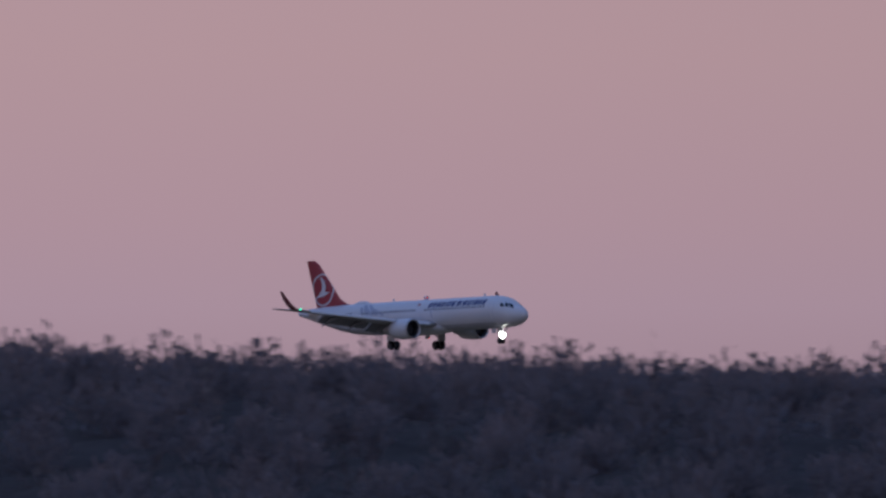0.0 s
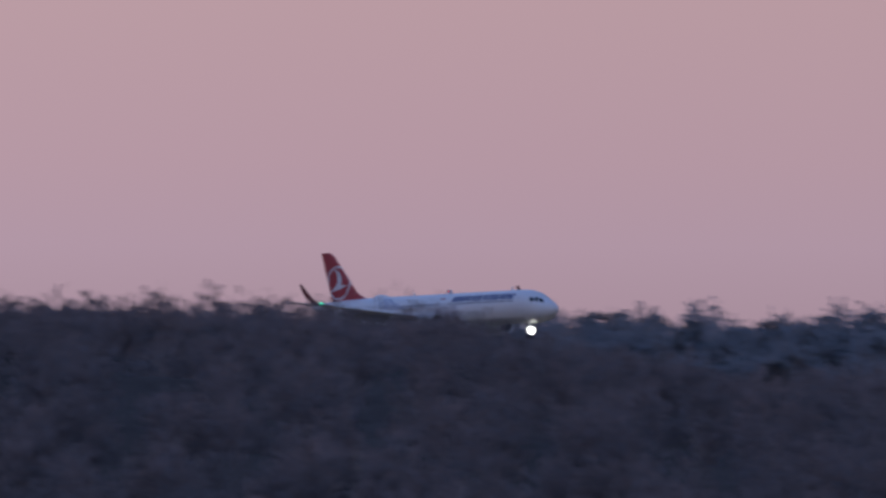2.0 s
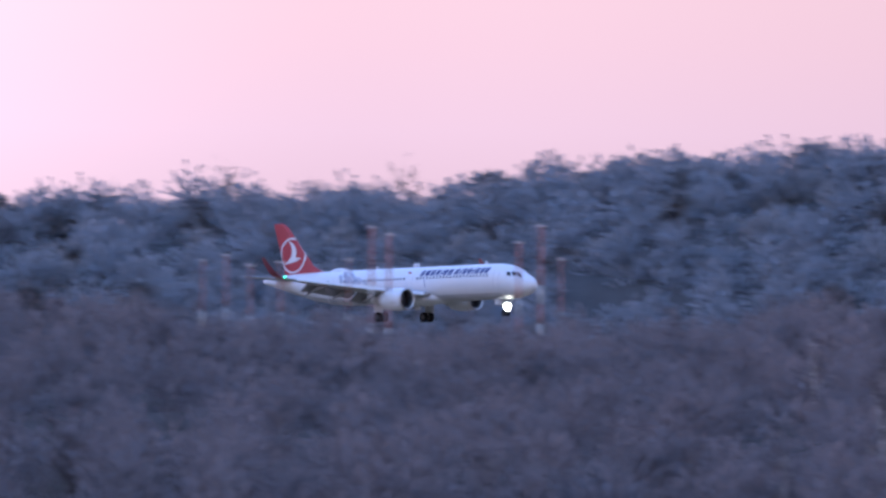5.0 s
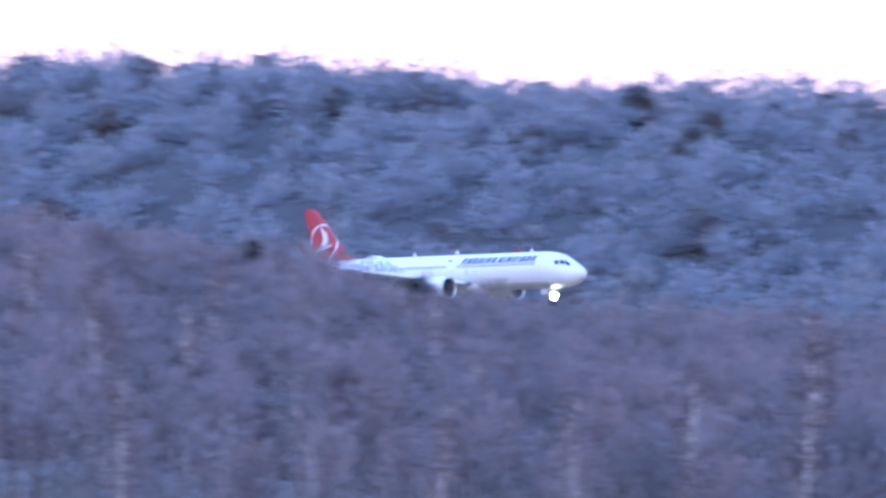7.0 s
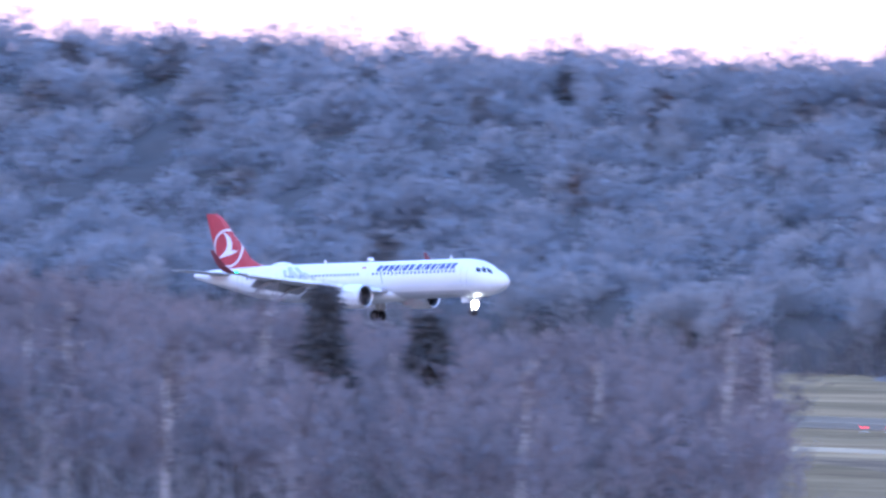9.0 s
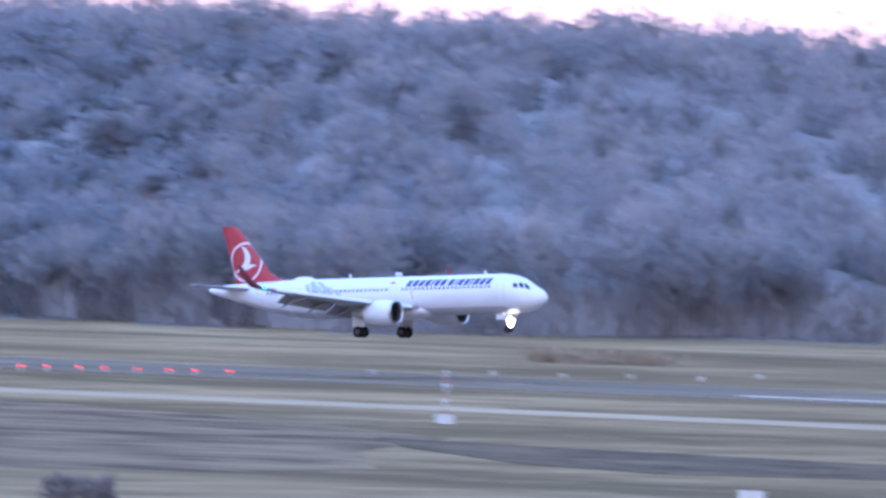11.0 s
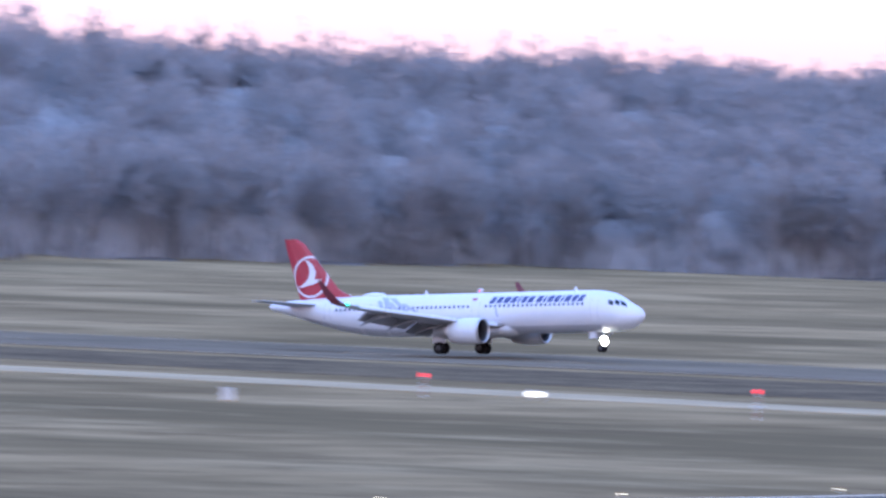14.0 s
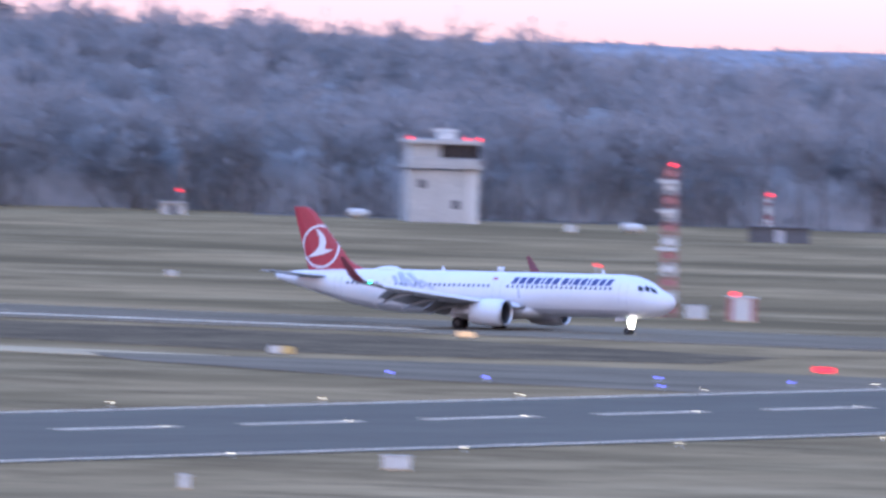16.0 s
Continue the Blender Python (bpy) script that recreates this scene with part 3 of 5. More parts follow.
        part("lamp", revolve([(-0.29, 0.02), (-0.29, 0.17), (-0.22, 0.17), (-0.2, 0.02)], (0, 0, 0.24 * up), 16), "beacon_lamp", turner, "bright red beacon lamp")
    # tail
    fin = part("tail_fin", loft([[Vector((x, s * fin_half(x, z), z)) for s, seq in ((-1, range(0, 13)), (1, range(11, 0, -1))) for x in [fin_te(z) + (fin_le(z) - fin_te(z)) * i / 12 for i in seq]]
                                 for z in (5.0, 5.5, 7.0, 8.5, 10.0, 11.0, 11.3, 11.5, 11.65, 11.72)], True, True, False), "red_paint", plane, "red painted fin")
    part("dorsal_fillet", loft([[Vector((x, 0.02 + 0.12 * (1 - i / 5), z)), Vector((x, -0.02 - 0.12 * (1 - i / 5), z)), Vector((x, -0.22, 5.4)), Vector((x, 0.22, 5.4))]
                                for i, (x, z) in enumerate([(-15.5, 7.2), (-14.5, 6.7), (-13.6, 6.2), (-12.9, 5.95), (-12.4, 5.85), (-11.9, 5.8)])], True, True, False), "red_paint", fin)
    part("rudder", loft([[Vector((x, s * (fin_half(x, z) + 0.012), z)) for s, seq in ((-1, range(0, 5)), (1, range(4, -1, -1))) for x in [fin_te(z) - 0.02 + (fin_le(z) - fin_te(z)) * 0.3 * i / 4 for i in seq]]
                         for z in (6.1, 8.0, 9.8, 11.1)], True, True, False), "red_paint", fin)
    cx, cz = -17.6, 7.95
    for side in (-1, 1):
        verts, faces = [], []
        n = 56
        for i in range(n):
            k = 2 * math.pi * i / n
            for r, o in ((2.08, 0.03), (1.87, 0.03), (2.08, 0.0), (1.87, 0.0)):
                x, z = cx + 1.0 * r * math.cos(k), cz + r * math.sin(k)
                x = min(x, fin_le(z) - 0.02)
                x = max(x, fin_te(z) + 0.02)
                verts.append((x, side * (fin_half(x, z) + 0.012 + o), z))
        for i in range(n):
            a, b = 4 * i, 4 * ((i + 1) % n)
            faces += [(a, a + 1, b + 1, b), (a + 2, a, b, b + 2), (a + 1, a + 3, b + 3, b + 1)]
        part("logo_ring", (verts, faces), "white_paint", fin, "white ring")
        # a plain white swept shape inside the ring
        shape = [(-0.35, 0.92), (-0.05, 0.82), (0.2, 0.58), (0.33, 0.28), (0.3, 0.0), (0.22, -0.12), (0.78, -0.17), (0.2, -0.4), (-0.3, -0.5), (-0.78, -0.6), (-0.35, -0.3), (-0.12, -0.05), (-0.05, 0.2), (-0.08, 0.5), (-0.2, 0.75)]
        n = len(shape)
        verts = [(cx + 1.85 * a, side * (0.02 + 0.5 * (0.42 - 0.03 * (cz + 1.85 * b - 5.5)) + o), cz + 1.85 * b) for o in (0.045, 0.0) for a, b in shape]
        part("logo_shape", (verts, [tuple(range(n))] + [(k, k + n, (k + 1) % n + n, (k + 1) % n) for k in range(n)]), "white_paint", fin, "plain white swept shape")
        sgn = side
        part("tailplane", loft([foil(-15.9 - 0.62 * (y - 0.6), -19.6 - 0.22 * (y - 0.6), sgn * y, 5.05 + 0.1 * (y - 0.6), 0.42 - 0.05 * y, 8) for y in (0.6, 2.5, 4.5, 6.0, 6.22)], True, True, False), "grey_paint", plane, "grey tailplane")
        # wing, flaps, sharklet
        wing = part("wing", loft([foil(wing_le(y), wing_te(y), sgn * y, wing_z(y), t, 10) for y, t in ((1.4, 1.05), (3, 0.9), (6.4, 0.62), (10, 0.45), (13.5, 0.34), (16.9, 0.24))]), "grey_paint", plane, "grey swept wing")
        part("slat", loft([[Vector((wing_le(y) + dx, sgn * y, wing_z(y) + dz)) for dx, dz in ((-0.05, 0.16), (0.32, 0.02), (0.42, -0.2), (0.25, -0.3), (0.1, -0.12), (-0.1, 0.1))] for y in (2.6, 5.0)], True, True, False), "white_paint", wing)
        part("slat", loft([[Vector((wing_le(y) + dx, sgn * y, wing_z(y) + dz)) for dx, dz in ((-0.05, 0.14), (0.28, 0.02), (0.36, -0.18), (0.2, -0.26), (0.1, -0.1), (-0.1, 0.08))] for y in (6.6, 16.2)], True, True, False), "white_paint", wing)
        for ya, yb, c in ((2.1, 6.2, 1.75), (6.5, 13.2, 1.35)):
            sec = []
            for y in (ya, yb):
                x, z = wing_te(y) + 0.35, wing_z(y) - 0.12
                sec.append([Vector((x - dx * c * math.cos(radians(34)) - dz * math.sin(radians(34)), sgn * y, z - dx * c * math.sin(radians(34)) + dz * math.cos(radians(34))))
                            for dx, dz in ((0, -0.06), (0.05, 0.1), (0.4, 0.12), (1.0, 0.0), (0.5, -0.06))])
            part("flap", loft(sec, True, True, False), "flap_shade_grey", wing, "lowered flap")
        part("aileron", loft([foil(wing_te(y) + 0.5, wing_te(y) - 0.03, sgn * y, wing_z(y) + 0.02, 0.12, 6) for y in (13.4, 16.6)], True, True, False), "grey_paint", wing)
        for y in (4.6, 8.6, 12.2):
            x0, z0 = wing_te(y) + 1.2, wing_z(y) - 0.32
            part("flap_fairing", loft([[Vector((x0 + dx, sgn * (y + 0.2 * s * math.cos(k)), z0 + dz + 0.26 * s * math.sin(k))) for k in (2 * math.pi * j / 10 for j in range(10))]
                                       for dx, dz, s in ((1.4, 0.1, 0.1), (0.6, 0, 0.8), (-0.4, -0.12, 1.0), (-1.6, -0.55, 0.7), (-2.6, -1.0, 0.08))]), "flap_shade_grey", wing)
        part("sharklet", loft([foil(le, te, sgn * y, z, 0.16, 8) for y, z, le, te in ((16.9, wing_z(16.9), wing_le(16.9), wing_te(16.9)), (17.45, wing_z(16.9) + 0.22, -2.75, -4.05), (17.8, wing_z(16.9) + 0.75, -3.25, -4.4),
                                                                                 (17.98, wing_z(16.9) + 1.6, -4.0, -4.85), (18.08, wing_z(16.9) + 2.45, -4.75, -5.2))], True, True, False), "maroon_paint", wing, "dark red upturned wing tip")
        part("tip_light", revolve([(-2.6, 0.04), (-2.5, 0.11), (-2.4, 0.13), (-2.3, 0.1), (-2.2, 0.04)], (0, sgn * 17.15, wing_z(16.9) + 0.12), 10), "lamp_green" if sgn < 0 else "lamp_red", wing, "green navigation light" if sgn < 0 else "red navigation light")
        # engine
        eng = part("nacelle", revolve([(5.3, 1.0), (6.2, 1.02), (6.45, 1.06), (6.6, 1.14), (6.54, 1.21), (6.2, 1.27), (5.4, 1.32), (4.5, 1.30), (3.6, 1.2), (2.95, 1.07), (2.9, 0.95)], (-0.45, sgn * 5.75, 2.1), 36), "white_paint", plane, "white engine nacelle")
        eng_in = part("intake_lip", ring_of([(6.2, 1.01), (6.46, 1.05), (6.62, 1.14), (6.56, 1.22), (6.38, 1.26), (6.38, 1.24), (6.54, 1.2), (6.58, 1.14)], (-0.45, sgn * 5.75, 2.1), 36), "steel", eng, "polished metal intake lip")
        part("intake_duct", ring_of([(5.34, 0.995), (6.2, 1.008), (6.42, 1.04), (6.42, 1.03), (6.2, 0.99), (5.34, 0.98)], (-0.45, sgn * 5.75, 2.1), 36), "dark_grey", eng, "dark intake lining")
        part("fan_disc", revolve([(5.36, 0.99), (5.38, 0.99), (5.38, 0.2), (5.36, 0.2)], (-0.45, sgn * 5.75, 2.1), 36), "dark_grey", eng)
        for j in range(18):
            k = 2 * math.pi * j / 18
            u, w = Vector((0, math.cos(k), math.sin(k))), Vector((0, -math.sin(k), math.cos(k)))
            c = Vector((5.01, sgn * 5.75, 2.1))
            part("fan_blade", ([c + u * 0.28 - w * 0.05, c + u * 0.97 - w * 0.12 + Vector((0.02, 0, 0)), c + u * 0.97 + w * 0.06 - Vector((0.02, 0, 0)), c + u * 0.28 + w * 0.05,
                                c + u * 0.28 - Vector((0.03, 0, 0)), c + u * 0.97 - Vector((0.03, 0, 0))], [(0, 1, 2, 3), (0, 4, 5, 1), (3, 2, 5, 4)]), "dark_grey", eng)
        part("spinner", revolve([(5.4, 0.34), (5.6, 0.27), (5.8, 0.14), (5.9, 0.02)], (-0.45, sgn * 5.75, 2.1), 16), "dark_grey", eng)
        part("exhaust", revolve([(3.1, 0.85), (2.3, 0.72), (1.6, 0.5), (1.1, 0.3), (0.7, 0.06)], (-0.45, sgn * 5.75, 2.1), 24), "steel", eng)
        part("pylon", loft([foil(4.7, 0.0, sgn * 5.75, 3.0, 0.5, 8), foil(4.6, -0.4, sgn * 5.75, 3.2, 0.42, 8)], True, True, False), "grey_paint", eng)
        part("strake", loft([foil(4.6, 3.5, sgn * 4.75, 2.8, 0.05, 5), foil(4.0, 3.5, sgn * 4.45, 3.2, 0.03, 5)], True, True, False), "white_paint", eng)
        # main gear
        gear = thing_part("main_gear", plane)
        part("strut", tube((0, sgn * 3.8, 0.62), (0.1, sgn * 3.9, 3.0), 0.16, 0.2, 12), "steel", gear)
        part("side_brace", tube((0, sgn * 3.8, 1.6), (0.2, sgn * 2.2, 2.4), 0.09, 0.09), "steel", gear)
        part("gear_door", box(-0.75, 0.75, sgn * 4.25 - 0.04, sgn * 4.25 + 0.04, 1.1, 2.9, 0.02), "white_paint", gear)
        part("axle", tube((0, sgn * 3.3, 0.6), (0, sgn * 4.3, 0.6), 0.1, 0.1), "steel", gear)
        for y in (sgn * 3.8 - 0.46, sgn * 3.8 + 0.46):
            wheel(gear, 0, y, 0.6, 0.6, 0.21)
    # nose gear with its lights
    gear = thing_part("nose_gear", plane)
    part("strut", tube((16.3, 0, 0.4), (16.5, 0, 2.3), 0.1, 0.14, 12), "steel", gear)
    part("drag_brace", tube((16.35, 0, 1.1), (17.6, 0, 2.0), 0.07, 0.07), "steel", gear)
    part("axle", tube((16.3, -0.35, 0.39), (16.3, 0.35, 0.39), 0.07, 0.07), "steel", gear)
    for s in (-1, 1):
        part("gear_door", box(15.1, 16, s * 0.5 - 0.02, s * 0.5 + 0.02, 1.4, 2.0, 0.01), "white_paint", gear)
        wheel(gear, 16.3, s * 0.26, 0.39, 0.39, 0.12)
    # added baffle, not seen: keeps the lamps' light off the gear behind
    part("light_housing", box(16.38, 16.44, -0.52, 0.52, 0.72, 1.52, 0.02), "dark_grey", gear)
    for s, z in ((-0.2, 1.2), (0.2, 1.2), (0, 1.0)):
        part("landing_light", revolve([(16.45, 0.08), (16.5, 0.32), (16.6, 0.36), (16.66, 0.28), (16.7, 0.05)], (0, s, z), 16), "lamp_white", gear, "bright white landing light")
    return plane


def thing_part(name, parent):
    ob = new(name)
    ob.empty_display_size = 0.2
    ob.parent = parent
    return ob


def wheel(gear, x, y, z, r, w):
    tyre = part("wheel", revolve([(-w, r * 0.55), (-w, r * 0.85), (-w * 0.8, r * 0.97), (-w * 0.3, r), (w * 0.3, r), (w * 0.8, r * 0.97), (w, r * 0.85), (w, r * 0.55)], (x, y, z), 24, "y"), "rubber", gear, "black rubber tyre")
    part("rim", revolve([(-w * 1.03, r * 0.15), (-w * 1.02, r * 0.5), (-w * 0.7, r * 0.56), (w * 0.7, r * 0.56), (w * 1.02, r * 0.5), (w * 1.03, r * 0.15)], (x, y, z), 16, "y"), "dark_grey", tyre)


airliner = build_airliner()


# ---- trees ----
def spike(verts, faces, a, d, r):
    """A thin three-sided twig from a along d."""
    d = Vector(d)
    u = d.orthogonal().normalized() * r
    w = d.cross(u).normalized() * r
    o = len(verts)
    verts += [a + u, a - u * 0.5 + w * 0.87, a - u * 0.5 - w * 0.87, a + d]
    faces += [(o, o + 1, o + 3), (o + 1, o + 2, o + 3), (o + 2, o, o + 3)]


def limb(verts, faces, pts, r0, r1, n=5):
    o = len(verts)
    for i, p in enumerate(pts):
        d = (pts[min(i + 1, len(pts) - 1)] - pts[max(i - 1, 0)]).normalized()
        u = d.orthogonal().normalized()
        w = d.cross(u)
        r = r0 + (r1 - r0) * i / (len(pts) - 1)
        verts += [p + (u * math.cos(2 * math.pi * j / n) + w * math.sin(2 * math.pi * j / n)) * r for j in range(n)]
    for i in range(len(pts) - 1):
        for j in range(n):
            k = (j + 1) % n
            faces.append((o + i * n + j, o + i * n + k, o + (i + 1) * n + k, o + (i + 1) * n + j))


def rand_dir(rng, up=0.0):
    d = Vector((rng.gauss(0, 1), rng.gauss(0, 1), rng.gauss(0, 1) + up))
    return d.normalized()


def bare_tree(name, label, seed, h, spread, twig_mat, bark_mat, twigs=480, slim=False, low=0.25):
    rng = random.Random(seed)
    root = thing(name, label, "tree")
    tv, tf, cv, cf = [], [], [], []
    lean = Vector((rng.uniform(-0.04, 0.04), rng.uniform(-0.04, 0.04), 1))
    top = 0.92 if slim else 0.72
    trunk = [lean * (h * top * i / 6) + Vector((rng.uniform(-0.12, 0.12), rng.uniform(-0.12, 0.12), 0)) * (i > 0) for i in range(7)]
    limb(tv, tf, trunk, 0.017 * h if not slim else 0.019 * h, 0.05, 7)
    ends = []
    for i in range(16 if slim else 13):
        u = low + (1 - low) * (i + rng.random()) / (16 if slim else 13)
        base = lean * (h * top * u)
        k = rng.uniform(0, 2 * math.pi)
        ln = spread * (1.15 - 0.75 * abs(u - 0.45)) * rng.uniform(0.7, 1.1) * (0.6 if slim else 1)
        out = Vector((math.cos(k), math.sin(k), rng.uniform(0.55, 1.2)))
        pts = [base + out * (ln * j / 3) * 0.8 + Vector((0, 0, 0.06 * j * j)) + rand_dir(rng) * 0.15 * j for j in range(4)]
        limb(tv, tf, pts, 0.075, 0.025, 4)
        for j in range(1, 4):
            for _ in range(2):
                d = (out.normalized() + rand_dir(rng, 0.4) * 0.8).normalized() * ln * rng.uniform(0.25, 0.5)
                ends.append((pts[j], d))
                spike(tv, tf, pts[j], d, 0.035)
    ends.append((trunk[-1], Vector((0, 0, h * (1 - top)))))
    spike(tv, tf, trunk[-1], Vector((0, 0, h * (1 - top) * 0.9)), 0.05)
    for i in range(twigs):
        p, d = rng.choice(ends)
        a = p + d * rng.random() + rand_dir(rng) * 0.25
        t = (d.normalized() * 0.7 + rand_dir(rng, 0.5)).normalized() * rng.uniform(0.5, 1.35)
        spike(cv, cf, a, t, rng.uniform(0.035, 0.11))
    part("trunk", (tv, tf), bark_mat, root)
    part("crown", (cv, cf), twig_mat, root)
    return root


def needle_tuft(verts, faces, rng, c, size, n):
    for _ in range(n):
        d = rand_dir(rng, 0.25)
        spike(verts, faces, c + Vector((d.x * size.x, d.y * size.y, d.z * size.z)) * rng.uniform(0.1, 0.8), Vector((d.x * size.x, d.y * size.y, (d.z + 0.3) * size.z)) * rng.uniform(0.4, 0.75), rng.uniform(0.12, 0.30))


def pine_tree(name, label, seed, h, flat):
    rng = random.Random(seed)
    root = thing(name, label, "tree")
    tv, tf, cv, cf = [], [], [], []
    bend = rng.uniform(-0.6, 0.6)
    trunk = [Vector((bend * (i / 6) ** 2 + rng.uniform(-0.1, 0.1), rng.uniform(-0.1, 0.1), h * 0.95 * i / 6)) for i in range(7)]
    limb(tv, tf, trunk, 0.016 * h, 0.06, 7)
    clumps = rng.randint(19, 24)
    for i in range(clumps):
        u = 0.36 + 0.62 * (i + rng.random()) / clumps
        k = rng.uniform(0, 2 * math.pi)
        reach = (3.4 if flat else 2.7) * (1.0 - 0.8 * max(0, (u - 0.62) / 0.38) ** (2 if flat else 1.2)) * rng.uniform(0.3, 1.0)
        base = trunk[min(6, int(u * 6))].lerp(trunk[min(6, int(u * 6) + 1)], u * 6 % 1)
        c = base + Vector((math.cos(k) * reach, math.sin(k) * reach, rng.uniform(0.0, 0.9)))
        limb(tv, tf, [base - Vector((0, 0, 0.5)), base.lerp(c, 0.5), c], 0.09, 0.03, 4)
        s = rng.uniform(0.8, 1.35)
        needle_tuft(cv, cf, rng, c, Vector((1.55 * s, 1.55 * s, 0.95 * s)), 34)
    part("trunk", (tv, tf), "bark_pine", root)
    part("crown", (cv, cf), "needles", root)
    return root


def spruce_tree(name, label, seed, h):
    rng = random.Random(seed)
    root = thing(name, label, "tree")
    tv, tf, cv, cf = [], [], [], []
    limb(tv, tf, [Vector((0, 0, h * i / 5)) for i in range(6)], 0.2, 0.03, 7)
    for i in range(34):
        u = 0.08 + 0.9 * i / 34
        r = (1 - u) * h * 0.24 + 0.25
        for j in range(7):
            k = 2 * math.pi * (j + rng.random()) / 7
            d = Vector((math.cos(k), math.sin(k), -0.25)) * r * rng.uniform(0.75, 1.1)
            a = Vector((0, 0, u * h))
            limb(tv, tf, [a, a + d * 0.8], 0.04, 0.015, 3)
            for q in range(14):
                p = a + d * rng.uniform(0.2, 1)
                spike(cv, cf, p, (d.normalized() * 0.4 + rand_dir(rng, -0.2) * 0.8) * rng.uniform(0.5, 1.1), rng.uniform(0.1, 0.2))
    part("trunk", (tv, tf), "bark", root)
    part("crown", (cv, cf), "needles_dark", root)
    return root


def place(proto, x, y, scale, rng, used, sink=0.25, wide=1.0):
    m = pose(x, y, height(x, y) - sink, 0, 0, rng.uniform(0, 360))
    if proto not in used:
        used.add(proto)
        proto.matrix_basis = m
        o = proto
    else:
        o = copy_thing(proto, m)
    o.scale = (scale * wide, scale * wide, scale * rng.uniform(0.94, 1.06))
    return o


def polar(az, r):
    k = radians(az)
    return -r * math.sin(k), r * math.cos(k)


rng = random.Random(5)
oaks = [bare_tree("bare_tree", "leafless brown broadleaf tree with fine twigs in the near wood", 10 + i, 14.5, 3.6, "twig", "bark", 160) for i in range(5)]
birches = [bare_tree("birch_tree", "leafless birch with a slender white trunk", 30 + i, 14.5, 2.6, "twig", "bark_birch", 180, True, 0.35) for i in range(3)]
pines = [pine_tree("pine_tree", "pine with a broken flat-topped crown on the ridge, paled for haze", 50 + i, 17.5, i % 2 == 0) for i in range(6)]
far_trees = [bare_tree("leafless_tree", "leafless tree in the wood behind the airfield, greyed for haze", 70 + i, 16.0, 3.8, "twig_haze", "bark", 140) for i in range(5)]
spruces = [spruce_tree("spruce_tree", "dark conical spruce standing among leafless trees", 90 + i, 15.0) for i in range(2)]
used = set()

# the near wood on its rise
for row, y in enumerate((1240, 1305, 1365, 1420, 1465, 1505)):
    r_mid = y / math.cos(radians(44))
    step = math.degrees(9.0 / r_mid)
    az = 38.1 + rng.random() * step
    while az < 51.0:
        yy = y + rng.uniform(-18, 18)
        x = -yy * math.tan(radians(az))
        if (az > 38.3 or y > 1400) and not (1335 < yy < 1385 and 39.05 < az < 39.6):
            if rng.random() < (0.4 if 38.2 < az < 42.9 and row < 3 else 0.03):
                tagged(place(rng.choice(birches), x, yy, rng.uniform(1.02, 1.25) if row < 3 and az < 42.9 else rng.uniform(0.85, 1.0), rng, used), group="birches in the near wood")
            else:
                tagged(place(rng.choice(oaks), x, yy, rng.uniform(0.86, 1.1), rng, used), group="trees of the near wood")
        az += step * rng.uniform(0.75, 1.25)
for az, y, s in ((31.34, 2350, 0.86), (31.06, 2358, 0.84)):
    tagged(place(pines[1], -y * math.tan(radians(az)), y, s, rng, used, 0.25, 1.8), group="pines on the ridge")
for az, y, s in ((39.48, 1385, 1.2), (39.2, 1345, 1.22), (41.85, 1470, 1.0), (42.3, 1475, 0.9), (45.0, 1470, 0.95), (46.13, 1490, 0.95)):
    tagged(place(rng.choice(spruces), -y * math.tan(radians(az)), y, s, rng, used, 0.25, 1.25), group="dark conifers")
for az, s in ((34.52, 1.5), (34.4, 1.42), (34.12, 1.25), (33.2, 1.2), (35.6, 1.2)):
    tagged(place(rng.choice(far_trees), *polar(az, curve(EDGE, az) + 178), s, rng, used), group="leafless trees behind the airfield")

# the wood on the ridge behind: a leafless wood beyond the runway, pines higher up to the west
for row, back in enumerate((3, 30, 75, 130, 172)):
    az = 27.6 + rng.random() * 0.2
    while az < 37.6:
        edge = curve(EDGE, az)
        x, y = polar(az, edge + back + rng.uniform(-9, 9))
        if rng.random() < 0.008:
            tagged(place(rng.choice(pines), x, y, rng.uniform(0.8, 1.0), rng, used), group="pines on the ridge")
        else:
            tagged(place(rng.choice(far_trees), x, y, rng.uniform(0.9, 1.15), rng, used), group="leafless trees behind the airfield")
        az += math.degrees(8.6 / edge) * rng.uniform(0.7, 1.3)
for row, (back, gap) in enumerate(((30, 60), (75, 45), (120, 22), (150, 8.0), (172, 5.6))):
    az = 37.4 + rng.random() * 0.2
    while az < 47.8:
        edge = curve(EDGE, az)
        x, y = polar(az, edge + back + rng.uniform(-8, 8))
        if rng.random() < 0.07 or (az > 46.2 and rng.random() < 0.5):
            tagged(place(rng.choice(far_trees), x, y, rng.uniform(0.95, 1.15), rng, used), group="leafless trees behind the airfield")
        else:
            tagged(place(rng.choice(pines), x, y, rng.uniform(0.64, 0.82), rng, used, 0.25, 1.6), group="pines on the ridge")
        az += math.degrees(gap / edge) * rng.uniform(0.65, 1.35)


